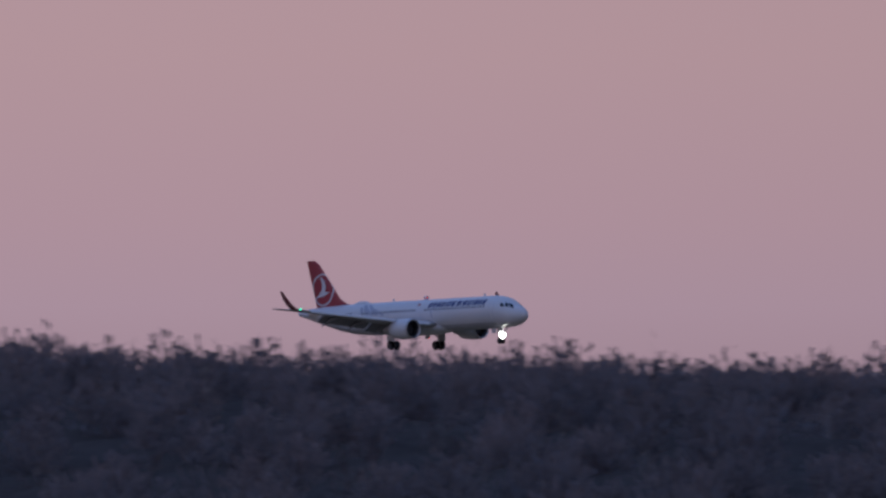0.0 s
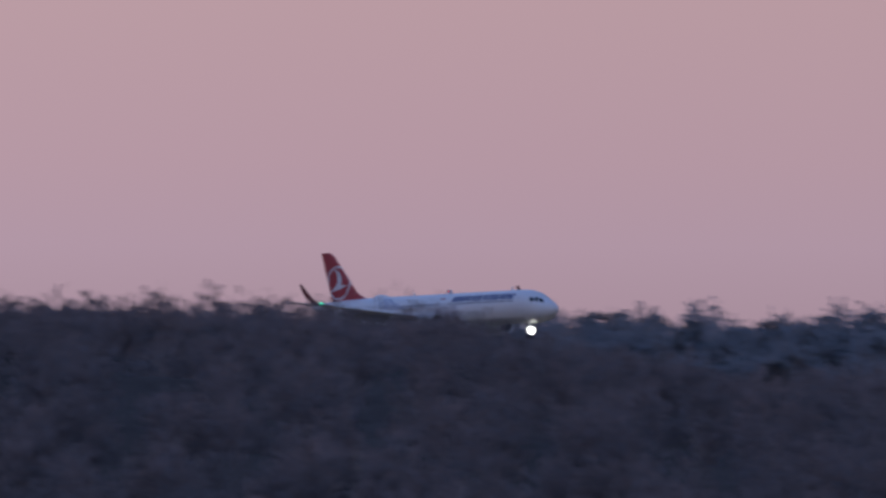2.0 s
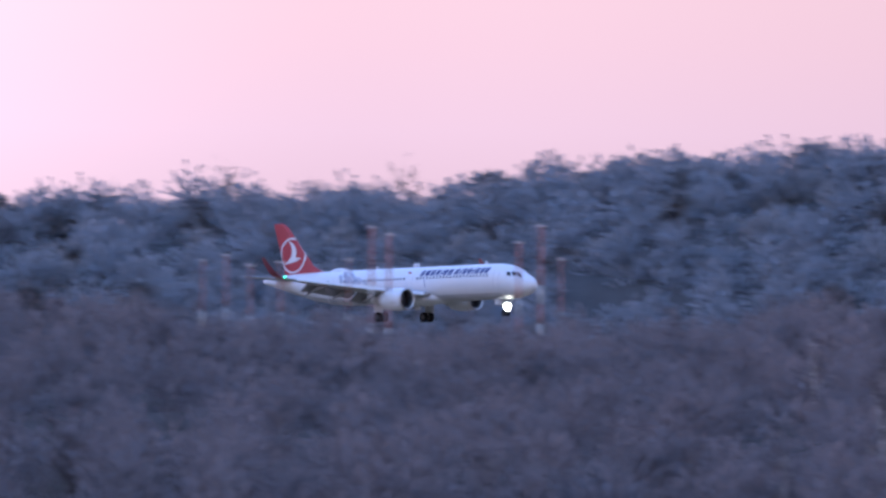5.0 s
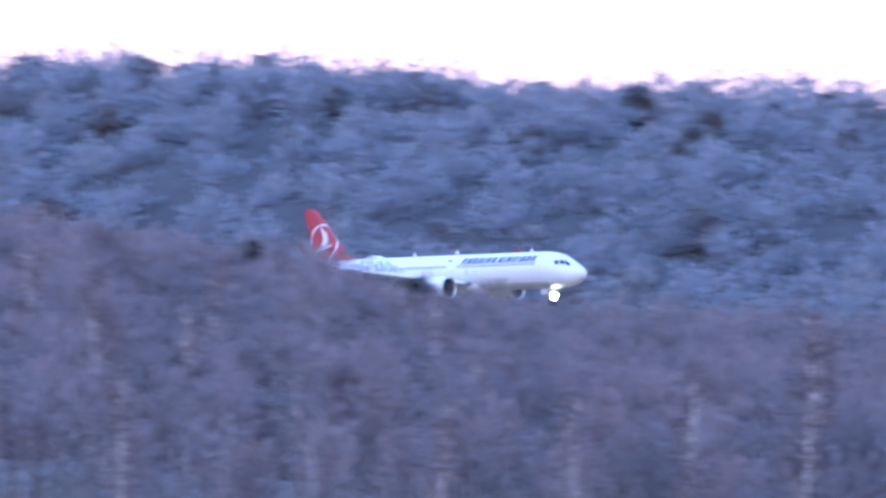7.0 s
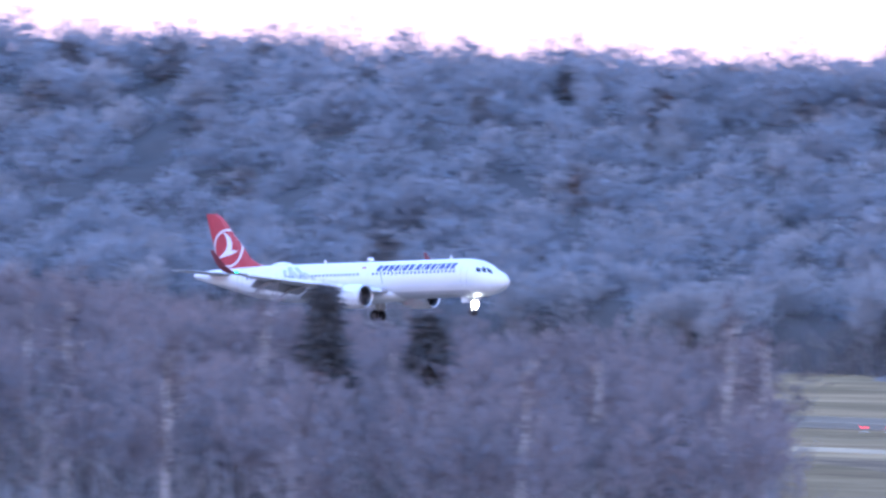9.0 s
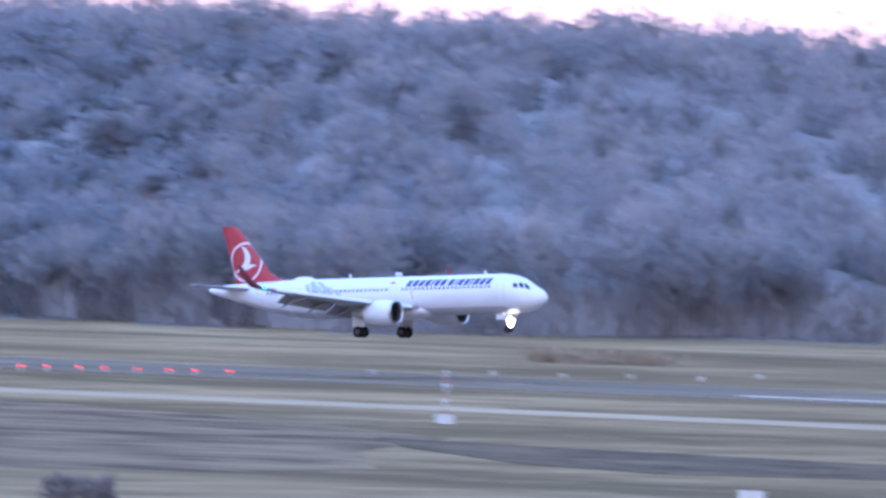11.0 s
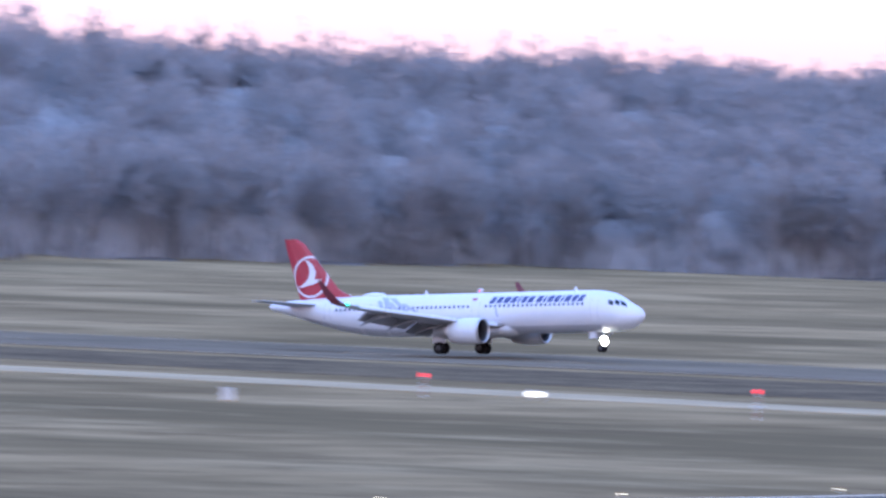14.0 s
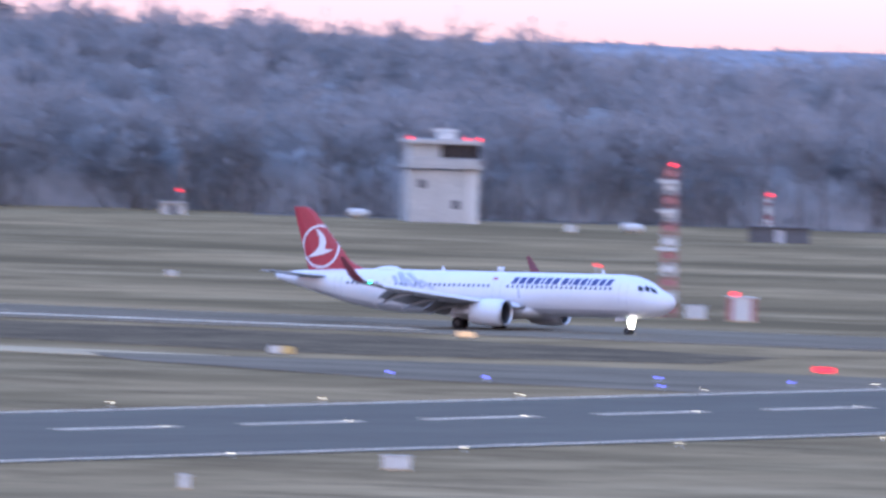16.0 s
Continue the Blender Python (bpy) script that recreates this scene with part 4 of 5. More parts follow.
def under_crown_sheet(name, label, mat, az0, az1, step, near, far, dr, tall, seed, lift):
    """A made-up sheet that fills the gaps under the crowns: uneven, it follows the land, from near(az) to far(az) away.
    """
    q = Vector((seed * 7.3, seed * 3.1, 0))
    verts, faces = [], []
    cols = int((az1 - az0) / step)
    rows = int(max(far(a) - near(a) for a in (az0, (az0 + az1) / 2, az1)) / dr)
    for i in range(cols + 1):
        az = az0 + (az1 - az0) * i / cols
        a, b = near(az), far(az)
        for j in range(rows + 1):
            r = a + (b - a) * j / rows
            x, y = polar(az, r)
            p = Vector((x, y, 0))
            near_crown = noise.voronoi(p / 8 + q)[0][0]
            h = tall * (1.08 + 0.16 * noise.noise(p / 16 + q) - 0.34 * near_crown ** 2 + 0.07 * noise.noise(p / 3.2 + q))
            h *= 1 + lift * j / rows
            h *= smoothstep(-1, 3, j) * smoothstep(-1, 2, rows - j) if 0 < j < rows else -0.05
            verts.append((x, y, height(x, y) + h))
    w = rows + 1
    for i in range(cols):
        for j in range(rows):
            faces.append((i * w + j, i * w + j + 1, (i + 1) * w + j + 1, (i + 1) * w + j))
    me = mesh(name, verts, faces, True)
    me.materials.append(M[mat])
    return tagged(new(name, me), label, "woodland", kind="stuff")


def spray(verts, faces, a, d, side):
    """A flat fan of fine twigs from a along d."""
    o = len(verts)
    verts += [a, a + d + side * 0.5, a + d * 0.75 - side]
    faces.append((o, o + 1, o + 2))


def woods(name, label, mat, spots, seed, per=90, low=0.3, flat=0.0, long=1.0, wide=1.0):
    """One mass of many crowns, each with its trunk and lobes of twig sprays: spots of x, y, height, crown radius."""
    r = random.Random(seed)
    verts, faces = [], []
    for x, y, h, rad in spots:
        z = height(x, y)
        h *= 1 + 0.13 * noise.noise((x / 22, y / 60, seed))
        limb(verts, faces, [Vector((x, y, z - 0.3)), Vector((x + r.uniform(-0.5, 0.5), y, z + h * 0.8))], 0.2, 0.06, 3)
        mid, half = z + h * (1 + low) / 2, h * (1 - low) / 2
        lobes = [(rand_dir(r, 0.4) * r.uniform(0.2, 0.55), r.uniform(0.4, 0.62)) for _ in range(8)]
        for k in range(per):
            e, w = lobes[k % 8]
            d = rand_dir(r)
            q = e + d * w * r.uniform(0.45, 1.0)
            c = Vector((x + q.x * rad * 1.25, y + q.y * rad * 1.25, mid + q.z * half))
            up = Vector((d.x * 0.7 + q.x * 0.5, d.y * 0.7 + q.y * 0.5, 1.1 * (1 - flat) + d.z * 0.4)) + rand_dir(r) * 0.3
            up = up.normalized() * r.uniform(0.9, 1.7) * long
            spray(verts, faces, c - up * 0.5, up, up.cross(rand_dir(r)).normalized() * r.uniform(0.22, 0.42) * wide)
    me = mesh(name, verts, faces)
    me.materials.append(M[mat])
    return tagged(new(name, me), label, "woodland", kind="stuff")


def clearing(x, y):
    """The gap in the near wood before the two dark spruces."""
    return 1335 < y < 1400 and 39.06 < math.degrees(math.atan2(-x, y)) < 39.62


spots = []
for i in range(1500):
    az, y = rng.uniform(38.3, 51), rng.uniform(1240 if i % 4 == 0 else 1285, 1525)
    spots.append((-y * math.tan(radians(az)), y, rng.uniform(10.5, 14.5), rng.uniform(2.4, 4.0)))
for i in range(900):
    az = 38.32 + 12.7 * (i + rng.random()) / 900
    y = rng.uniform(1470, 1528)
    spots.append((-y * math.tan(radians(az)), y, rng.uniform(11.5, 15.2), rng.uniform(2.4, 3.8)))
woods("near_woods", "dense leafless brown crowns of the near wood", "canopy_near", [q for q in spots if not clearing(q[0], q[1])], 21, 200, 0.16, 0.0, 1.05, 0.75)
under_crown_sheet("near_thicket", "dark sheet under the crowns of the near wood, standing for shade in the gaps", "crown_shade_near", 38.35, 51.0, 0.04, lambda a: 1330 / math.cos(radians(a)), lambda a: 1518 / math.cos(radians(a)), 3.0, 6.5, 1, 0.1)
spots = []
for az, tall in ((33.69, 18.5), (33.72, 19.5), (33.76, 18.0)):
    spots.append((*polar(az, curve(EDGE, az) + 182), tall, 4.4))
for i in range(2150):
    az = rng.uniform(27.5, 38.6) if i % 4 else rng.uniform(38.6, 51.3)
    top = 0.78 if az > 37.5 else 1.0
    back = rng.uniform(0, 185) if i % 5 else rng.uniform(0, 25)
    spots.append((*polar(az, curve(EDGE, az) + back), rng.uniform(12, 17) * top, rng.uniform(2.8, 4.6)))
for i in range(620):
    az = 27.5 + 10.6 * (i + rng.random()) / 620
    spots.append((*polar(az, curve(EDGE, az) + rng.uniform(145, 198)), rng.uniform(13.0, 16.6), rng.uniform(2.8, 4.4)))
woods("far_woods", "dense leafless crowns of the wood behind the airfield, paled for haze", "canopy", spots, 22, 210, 0.2, 0.0, 1.05, 0.85)
under_crown_sheet("far_thicket", "grey sheet closing the gaps under the crowns behind the airfield, paled for haze", "crown_haze_far", 27.5, 37.9, 0.03, lambda a: curve(EDGE, a) + 6, lambda a: curve(EDGE, a) + 190, 3.0, 7.0, 2, 0.1)


spots = []
for i in range(640):
    az = 37.3 + 14.0 * (i + rng.random()) / 640
    spots.append((*polar(az, curve(EDGE, az) + rng.uniform(138, 192)), rng.uniform(12.5, 16.5), rng.uniform(3.2, 5.4)))
for i in range(2400):
    az = rng.uniform(36.7, 47.8) if i % 6 else rng.uniform(47.8, 51.3)
    spots.append((*polar(az, curve(EDGE, az) + rng.uniform(12, 160)), rng.uniform(10.0, 15.0), rng.uniform(2.8, 4.4)))
woods("pine_woods", "dense pine crowns covering the ridge, paled for haze", "pine_haze", spots, 23, 190, 0.24, 0.35, 0.95, 1.05)
under_crown_sheet("pine_thicket", "dark sheet under the pine crowns on the ridge, standing for shade in the gaps", "crown_shade_pine", 37.15, 51.3, 0.03, lambda a: curve(EDGE, a) + 6, lambda a: curve(EDGE, a) + 188, 3.0, 7.5, 3, 0.1)


def brush(name, label, spots, tall, seed, wide=2.6, mat="brush"):
    r = random.Random(seed)
    verts, faces = [], []
    for x, y, n in spots:
        for _ in range(n):
            px, py = x + r.gauss(0, wide), y + r.gauss(0, wide)
            a = Vector((px, py, height(px, py) - 0.1 + r.random() ** 2 * tall * 0.6))
            spike(verts, faces, a, Vector((r.gauss(0, 0.45), r.gauss(0, 0.45), 1)) * r.uniform(0.3, 1) * tall * 0.5, r.uniform(0.08, 0.22))
    me = mesh(name, verts, faces)
    me.materials.append(M[mat])
    return tagged(new(name, me), label, "undergrowth", kind="stuff")


spots = []
for _ in range(800):
    az, y = rng.uniform(38.3, 51), rng.uniform(1225, 1525)
    spots.append((-y * math.tan(radians(az)), y, 26))
brush("near_undergrowth", "brown leafless undergrowth of the near wood", spots, 8.0, 3)
spots = []
for i in range(1100):
    az = rng.uniform(27.6, 48)
    spots.append((*polar(az, curve(EDGE, az) + (rng.uniform(0, 180) if i % 3 else rng.uniform(0, 14))), 24))
brush("far_undergrowth", "grey-brown undergrowth of the wood behind the airfield", spots, 8.0, 4)
brush("scrub_patch", "low brown scrub on the grass behind the runway", [(-1397 + 1.4 * i, 1895 + rng.uniform(-3, 3), 60) for i in range(11)], 2.2, 5, 1.2, "dry_scrub")
brush("shrub_patch", "brown leafless shrub in the grass", [(-1018, 1318, 160), (-1016, 1320, 120)], 2.4, 6, 0.7)


# ---- wooded hills in the distance ----
def hill_top(az):
    return curve([(25, 11.5), (28.5, 12.5), (30, 13), (32.6, 15.2), (34, 15), (50, 15)], az) + 1.6 * noise.noise((az * 1.7, 3.1, 0))


def far_hills():
    r = random.Random(8)
    verts, faces = [], []
    n = 260
    for i in range(n):
        az = 25 + 26 * i / (n - 1)
        top = hill_top(az)
        for dist, z in ((4150, -1), (4300, top * 0.8), (4420, top), (4700, -1)):
            x, y = polar(az, dist)
            verts.append((x, y, z))
    for i in range(n - 1):
        for j in range(3):
            a = i * 4 + j
            faces.append((a, a + 4, a + 5, a + 1))
    for i in range(5200):
        az = r.uniform(25.5, 37)
        top = hill_top(az)
        k = r.random()
        x, y = polar(az, 4290 + 130 * k)
        spike(verts, faces, Vector((x, y, top * (0.78 + 0.22 * k) - 1)), Vector((r.gauss(0, 0.6), r.gauss(0, 0.6), r.uniform(0.8, 2.2))), r.uniform(0.8, 1.8))
    me = mesh("distant_hills", verts, faces)
    me.materials.append(M["hill_haze"])
    return tagged(new("distant_hills", me), "low wooded hills on the horizon", "hills", kind="structure")


far_hills()


# ---- airfield furniture ----
def light_unit(name, label, x, y, mat, h=0.35, r=0.12, group=""):
    ob = thing(name, label, "light", pose(x, y, height(x, y)), group)
    part("base", tube((0, 0, -0.05), (0, 0, 0.12), r * 1.1, r * 0.9, 10), "box_white", ob)
    part("stem", tube((0, 0, 0.1), (0, 0, h), r * 0.35, r * 0.35, 8), "steel", ob)
    part("lamp", revolve([(h - 0.02, r * 0.5), (h, r), (h + r * 0.8, r), (h + r * 1.3, r * 0.6), (h + r * 1.5, r * 0.1)], (0, 0, 0), 12, "z"), mat, ob)
    return ob


def repeat(first, spots):
    for x, y in spots:
        copy_thing(first, pose(x, y, height(x, y)))


stop = light_unit("stop_light", "small red ground light on a short stem", -1362.9, 1742.8, "lamp_red", 0.4, 0.14, "row of red lights")
repeat(stop, [(-1362.9 + 23.2 * u, 1742.8 + 19.2 * u) for u in (0.09, 0.19, 0.28, 0.37, 0.48, 0.57, 0.68, 0.79, 0.88, 1.0)])
edge_light = light_unit("edge_light", "small warm white runway edge light", -852.5, 1455.2, "lamp_warm", 0.3, 0.065, "edge lights of the crossing runway")
repeat(edge_light, [(-854.7, 1492.7), (-858.2, 1531.5), (-863.2, 1572.0), (-868.7, 1612.7), (-846.6, 1416.4), (-842.9, 1377.9), (-838.2, 1339.4), (-834.6, 1300.8),
                    (-771.8, 1334.8), (-774.1, 1373.2), (-775.4, 1408.5), (-778.0, 1446.0), (-780.7, 1483.5)])
for i in range(8, 18):
    y = 1018.0 + 35.0 * i
    copy_thing(edge_light, pose(crossing(y, -5.5), y, -0.2))
blue = light_unit("taxiway_light", "small blue taxiway edge light", -900.1, 1583.5, "lamp_blue", 0.35, 0.11, "blue taxiway lights")
repeat(blue, [(-888.5, 1579.6), (-883.7, 1601.2), (-867.8, 1572.9), (-872.3, 1604.1)])
green = light_unit("green_light", "small green ground light on the runway", -796.9, 1242.8, "lamp_green", 0.15, 0.08, "green ground lights")
repeat(green, [(-798.5, 1251.7)])


def marker_post(x, y, h, mat_lamp, boxes, label):
    ob = thing("marker_post", label, "marker", pose(x, y, height(x, y)), "marker posts on the airfield")
    n = 7
    for i in range(n):
        part("band", tube((0, 0, h * i / n), (0, 0, h * (i + 1) / n), 0.10, 0.10, 8), "box_red" if i % 2 else "box_white", ob)
    for z in boxes:
        part("bracket", box(-0.3, 0.3, -0.16, 0.16, z - 0.13, z + 0.13, 0.03), "box_white", ob)
    if "foot" in label:
        part("foot", box(-0.75, 0.75, -0.5, 0.5, -0.05, 0.85, 0.05), "box_white", ob)
    if mat_lamp:
        part("lamp", revolve([(h, 0.12), (h + 0.04, 0.18), (h + 0.24, 0.18), (h + 0.32, 0.08)], (0, 0, 0), 12, "z"), mat_lamp, ob, "red obstruction light")
    return ob


marker_post(-1193.0, 1602.5, 5.0, None, (2.2, 3.6), "red and white banded post with a white foot in the grass")
marker_post(-1061.3, 1524.7, 4.1, "lamp_red", (2.0,), "banded post with red lamp and white cabinet at its foot")
marker_post(-1121.3, 1878.8, 5.6, "lamp_red", (2.4, 4.1), "slim banded post with a red lamp beyond the runway")
marker_post(-1030.7, 1612.9, 1.9, "lamp_red", (), "short post with a red lamp beside the pale strip")
marker_post(-978.3, 1585.1, 2.4, "lamp_red", (1.2,), "short post with a red lamp beside the pale strip")
marker_post(-1031.1, 1855.2, 4.9, "lamp_red", (2.0,), "slim banded post with a red lamp beyond the runway")


def cabinet(x, y, w, d, h, mat, label, yaw=33):
    ob = thing("cabinet", label, "cabinet", pose(x, y, height(x, y), 0, 0, yaw))
    part("plinth", box(-w / 2 - 0.08, w / 2 + 0.08, -d / 2 - 0.08, d / 2 + 0.08, -0.05, 0.1, 0.02), "concrete", ob)
    part("body", box(-w / 2, w / 2, -d / 2, d / 2, 0.1, h, 0.04), mat, ob)
    part("lid", box(-w / 2 - 0.06, w / 2 + 0.06, -d / 2 - 0.06, d / 2 + 0.06, h + 0.003, h + 0.09, 0.02), mat, ob)
    for s in (-1, 1):
        part("door", box(s * w / 4 - w / 4 + 0.04, s * w / 4 + w / 4 - 0.04, -d / 2 - 0.03, -d / 2 - 0.003, 0.18, h - 0.1, 0.01), mat, ob)
    return ob


cabinet(-997.2, 1380.8, 2.0, 0.9, 1.15, "box_white", "white metal equipment cabinet in the grass")
cabinet(-750.0, 1320.7, 2.0, 0.8, 1.0, "box_white", "pale equipment box beside the crossing runway", 30)
cabinet(-731.1, 1258.2, 0.8, 0.6, 0.95, "box_white", "small white box in the grass", 30)
cabinet(-1021.0, 1857.2, 2.0, 1.2, 1.35, "box_white", "white equipment cabinet beside the lattice mast")
cabinet(-1027.7, 1859.9, 1.9, 1.2, 1.1, "box_white", "white equipment cabinet at the foot of the mast")
cabinet(-1302.0, 2335.3, 1.3, 0.8, 0.95, "box_white", "small white box before the wood")
cabinet(-1146.9, 1969.8, 1.0, 0.8, 0.6, "box_white", "small white box in the grass")
cabinet(-1023.5, 1569.7, 1.1, 0.7, 1.1, "box_white", "small white box in the grass")
for x, y in ((-1345, 1815), (-1338, 1818), (-1335, 1826), (-1328, 1829), (-1337, 1852), (-1330, 1871), (-1323, 1875), (-1346, 1795)):
    cabinet(x, y, 0.5, 0.3, 0.4, "box_white", "low white marker board at the runway edge", 20)


def glide_light(x, y):
    ob = thing("approach_light_unit", "white glide path light box on short legs", "light", pose(x, y, 0, 0, 0, 32), "glide path light boxes")
    part("body", box(-0.85, 0.85, -0.5, 0.5, 0.35, 0.95, 0.08), "box_white", ob)
    part("lens_panel", box(-0.7, 0.7, -0.55, -0.505, 0.45, 0.85, 0.02), "lens_white", ob, "glowing white front lens")
    for sx in (-0.65, 0.65):
        for sy in (-0.35, 0.35):
            part("leg", tube((sx, sy, -0.05), (sx, sy, 0.36), 0.05, 0.05, 8), "steel", ob)


for x, y in ((-1022.3, 1618.4), (-1002.0, 1648.8), (-956.6, 1598.6)):
    glide_light(x, y)


def info_sign(x, y, w, h, mats, label):
    ob = thing("taxiway_sign", label, "sign", pose(x, y, 0, 0, 0, 30))
    part("frame", box(-w / 2, w / 2, -0.12, 0.12, 0.15, h, 0.03), "dark_grey", ob)
    k = len(mats)
    for i, mt in enumerate(mats):
        part("panel", box(-w / 2 + 0.05 + (w - 0.1) * i / k, -w / 2 + 0.05 + (w - 0.1) * (i + 1) / k - 0.02, -0.15, -0.123, 0.22, h - 0.07), mt, ob)
    for sx in (-w / 3, w / 3):
        part("leg", tube((sx, 0, -0.05), (sx, 0, 0.16), 0.05, 0.05, 8), "steel", ob)


info_sign(-944.7, 1642.3, 2.4, 0.95, ("box_white", "sign_yellow"), "white and yellow taxiway sign board")
info_sign(-894.8, 1651.4, 1.9, 0.72, ("lamp_red",), "glowing red taxiway sign board")
info_sign(-977.4, 1733.6, 1.8, 0.8, ("lamp_amber",), "amber taxiway sign board at the runway edge")


def lattice_mast(x, y, h, w, label, lamp=True, bands=9, name="lattice_mast"):
    ob = thing(name, label, "mast", pose(x, y, height(x, y), 0, 0, 12))
    step = h / bands
    for i in range(bands):
        mt = "box_red" if (bands - i) % 2 else "box_white"
        z0, z1 = i * step, (i + 1) * step
        k0, k1 = w / 2 * (1 - 0.25 * i / bands), w / 2 * (1 - 0.25 * (i + 1) / bands)
        cs = [(-1, -1), (1, -1), (1, 1), (-1, 1)]
        bits = []
        for j, (a, b) in enumerate(cs):
            c, d = cs[(j + 1) % 4]
            bits.append(tube((a * k0, b * k0, z0), (a * k1, b * k1, z1), 0.06, 0.06, 5))
            for u in (0.0, 0.5):
                za, zb = z0 + step * u, z0 + step * (u + 0.5)
                ka, kb = k0 + (k1 - k0) * u, k0 + (k1 - k0) * (u + 0.5)
                bits.append(tube((a * ka, b * ka, za), (c * kb, d * kb, zb), 0.04, 0.04, 4))
                bits.append(tube((a * ka, b * ka, za), (c * ka, d * ka, za), 0.04, 0.04, 4))
            bits.append(box(min(a, c) * k0 - 0.02, max(a, c) * k0 + 0.02, min(b, d) * k0 - 0.02, max(b, d) * k0 + 0.02, z0 + step * 0.3, z0 + step * 0.7))
        part("section", join(*bits), mt, ob)
    if lamp:
        part("lamp", revolve([(h, 0.2), (h + 0.06, 0.26), (h + 0.3, 0.26), (h + 0.4, 0.1)], (0.2, 0, 0), 12, "z"), "lamp_red", ob, "red obstruction light")
    for z in (h * 0.45, h * 0.7, h * 0.9):
        part("aerial_panel", box(-w * 0.75, w * 0.75, -w * 0.7, -w * 0.6, z - 0.18, z + 0.18, 0.03), "box_white", ob)
    return ob


lattice_mast(-1028.8, 1865.6, 15.0, 1.35, "tall red and white banded lattice mast beyond the runway", True, 11)
lattice_mast(-1266.8, 2322.4, 5.6, 0.5, "short banded mast with a red lamp by the dark shed", True, 5)
for x, h in ((-1694.6, 29.2), (-1690.9, 29.8), (-1687.0, 28.7), (-1682.3, 29.1), (-1671.6, 29.5), (-1668.0, 33.2), (-1665.3, 32.4), (-1645.1, 31.7), (-1641.7, 33.6), (-1638.6, 29.9)):
    m = thing("approach_mast", "tall slim red and white mast rising behind the near wood", "mast", pose(x, 1722, height(x, 1722)), "approach masts")
    for i in range(7):
        z0, z1 = (h * 0.45 * i / 7 + h * 0.55, h * 0.45 * (i + 1) / 7 + h * 0.55)
        part("section", tube((0, 0, z0 if i else 0), (0, 0, z1), 0.17 if h > 31 else 0.10, 0.15 if h > 31 else 0.09, 8), "box_white" if i < 4 and i % 3 != 2 else "mast_red", m)
    part("head", box(-0.4, 0.4, -0.15, 0.15, h, h + 0.25, 0.03), "steel", m)


def shelter(x, y):
    ob = thing("equipment_shelter", "red and white striped equipment shelter with a red lamp", "shelter", pose(x, y, 0, 0, 0, 30))
    part("plinth", box(-1.5, 1.5, -1.2, 1.2, -0.05, 0.12, 0.02), "concrete", ob)
    for i in range(5):
        part("wall_panel", box(-1.4 + 0.56 * i, -1.4 + 0.56 * (i + 1) - 0.01, -1.1, 1.1, 0.12, 2.35, 0.01), "box_white" if i in (1, 2, 3) else "box_red", ob)
    part("roof", box(-1.5, 1.5, -1.2, 1.2, 2.36, 2.5, 0.03), "box_white", ob)
    part("door", box(0.1, 0.9, -1.14, -1.105, 0.15, 2.1, 0.01), "box_white", ob)
    part("lamp", revolve([(2.5, 0.2), (2.55, 0.3), (2.85, 0.3), (2.98, 0.1)], (-0.7, 0, 0), 12, "z"), "lamp_red", ob, "red obstruction light")


shelter(-1014.7, 1855.2)


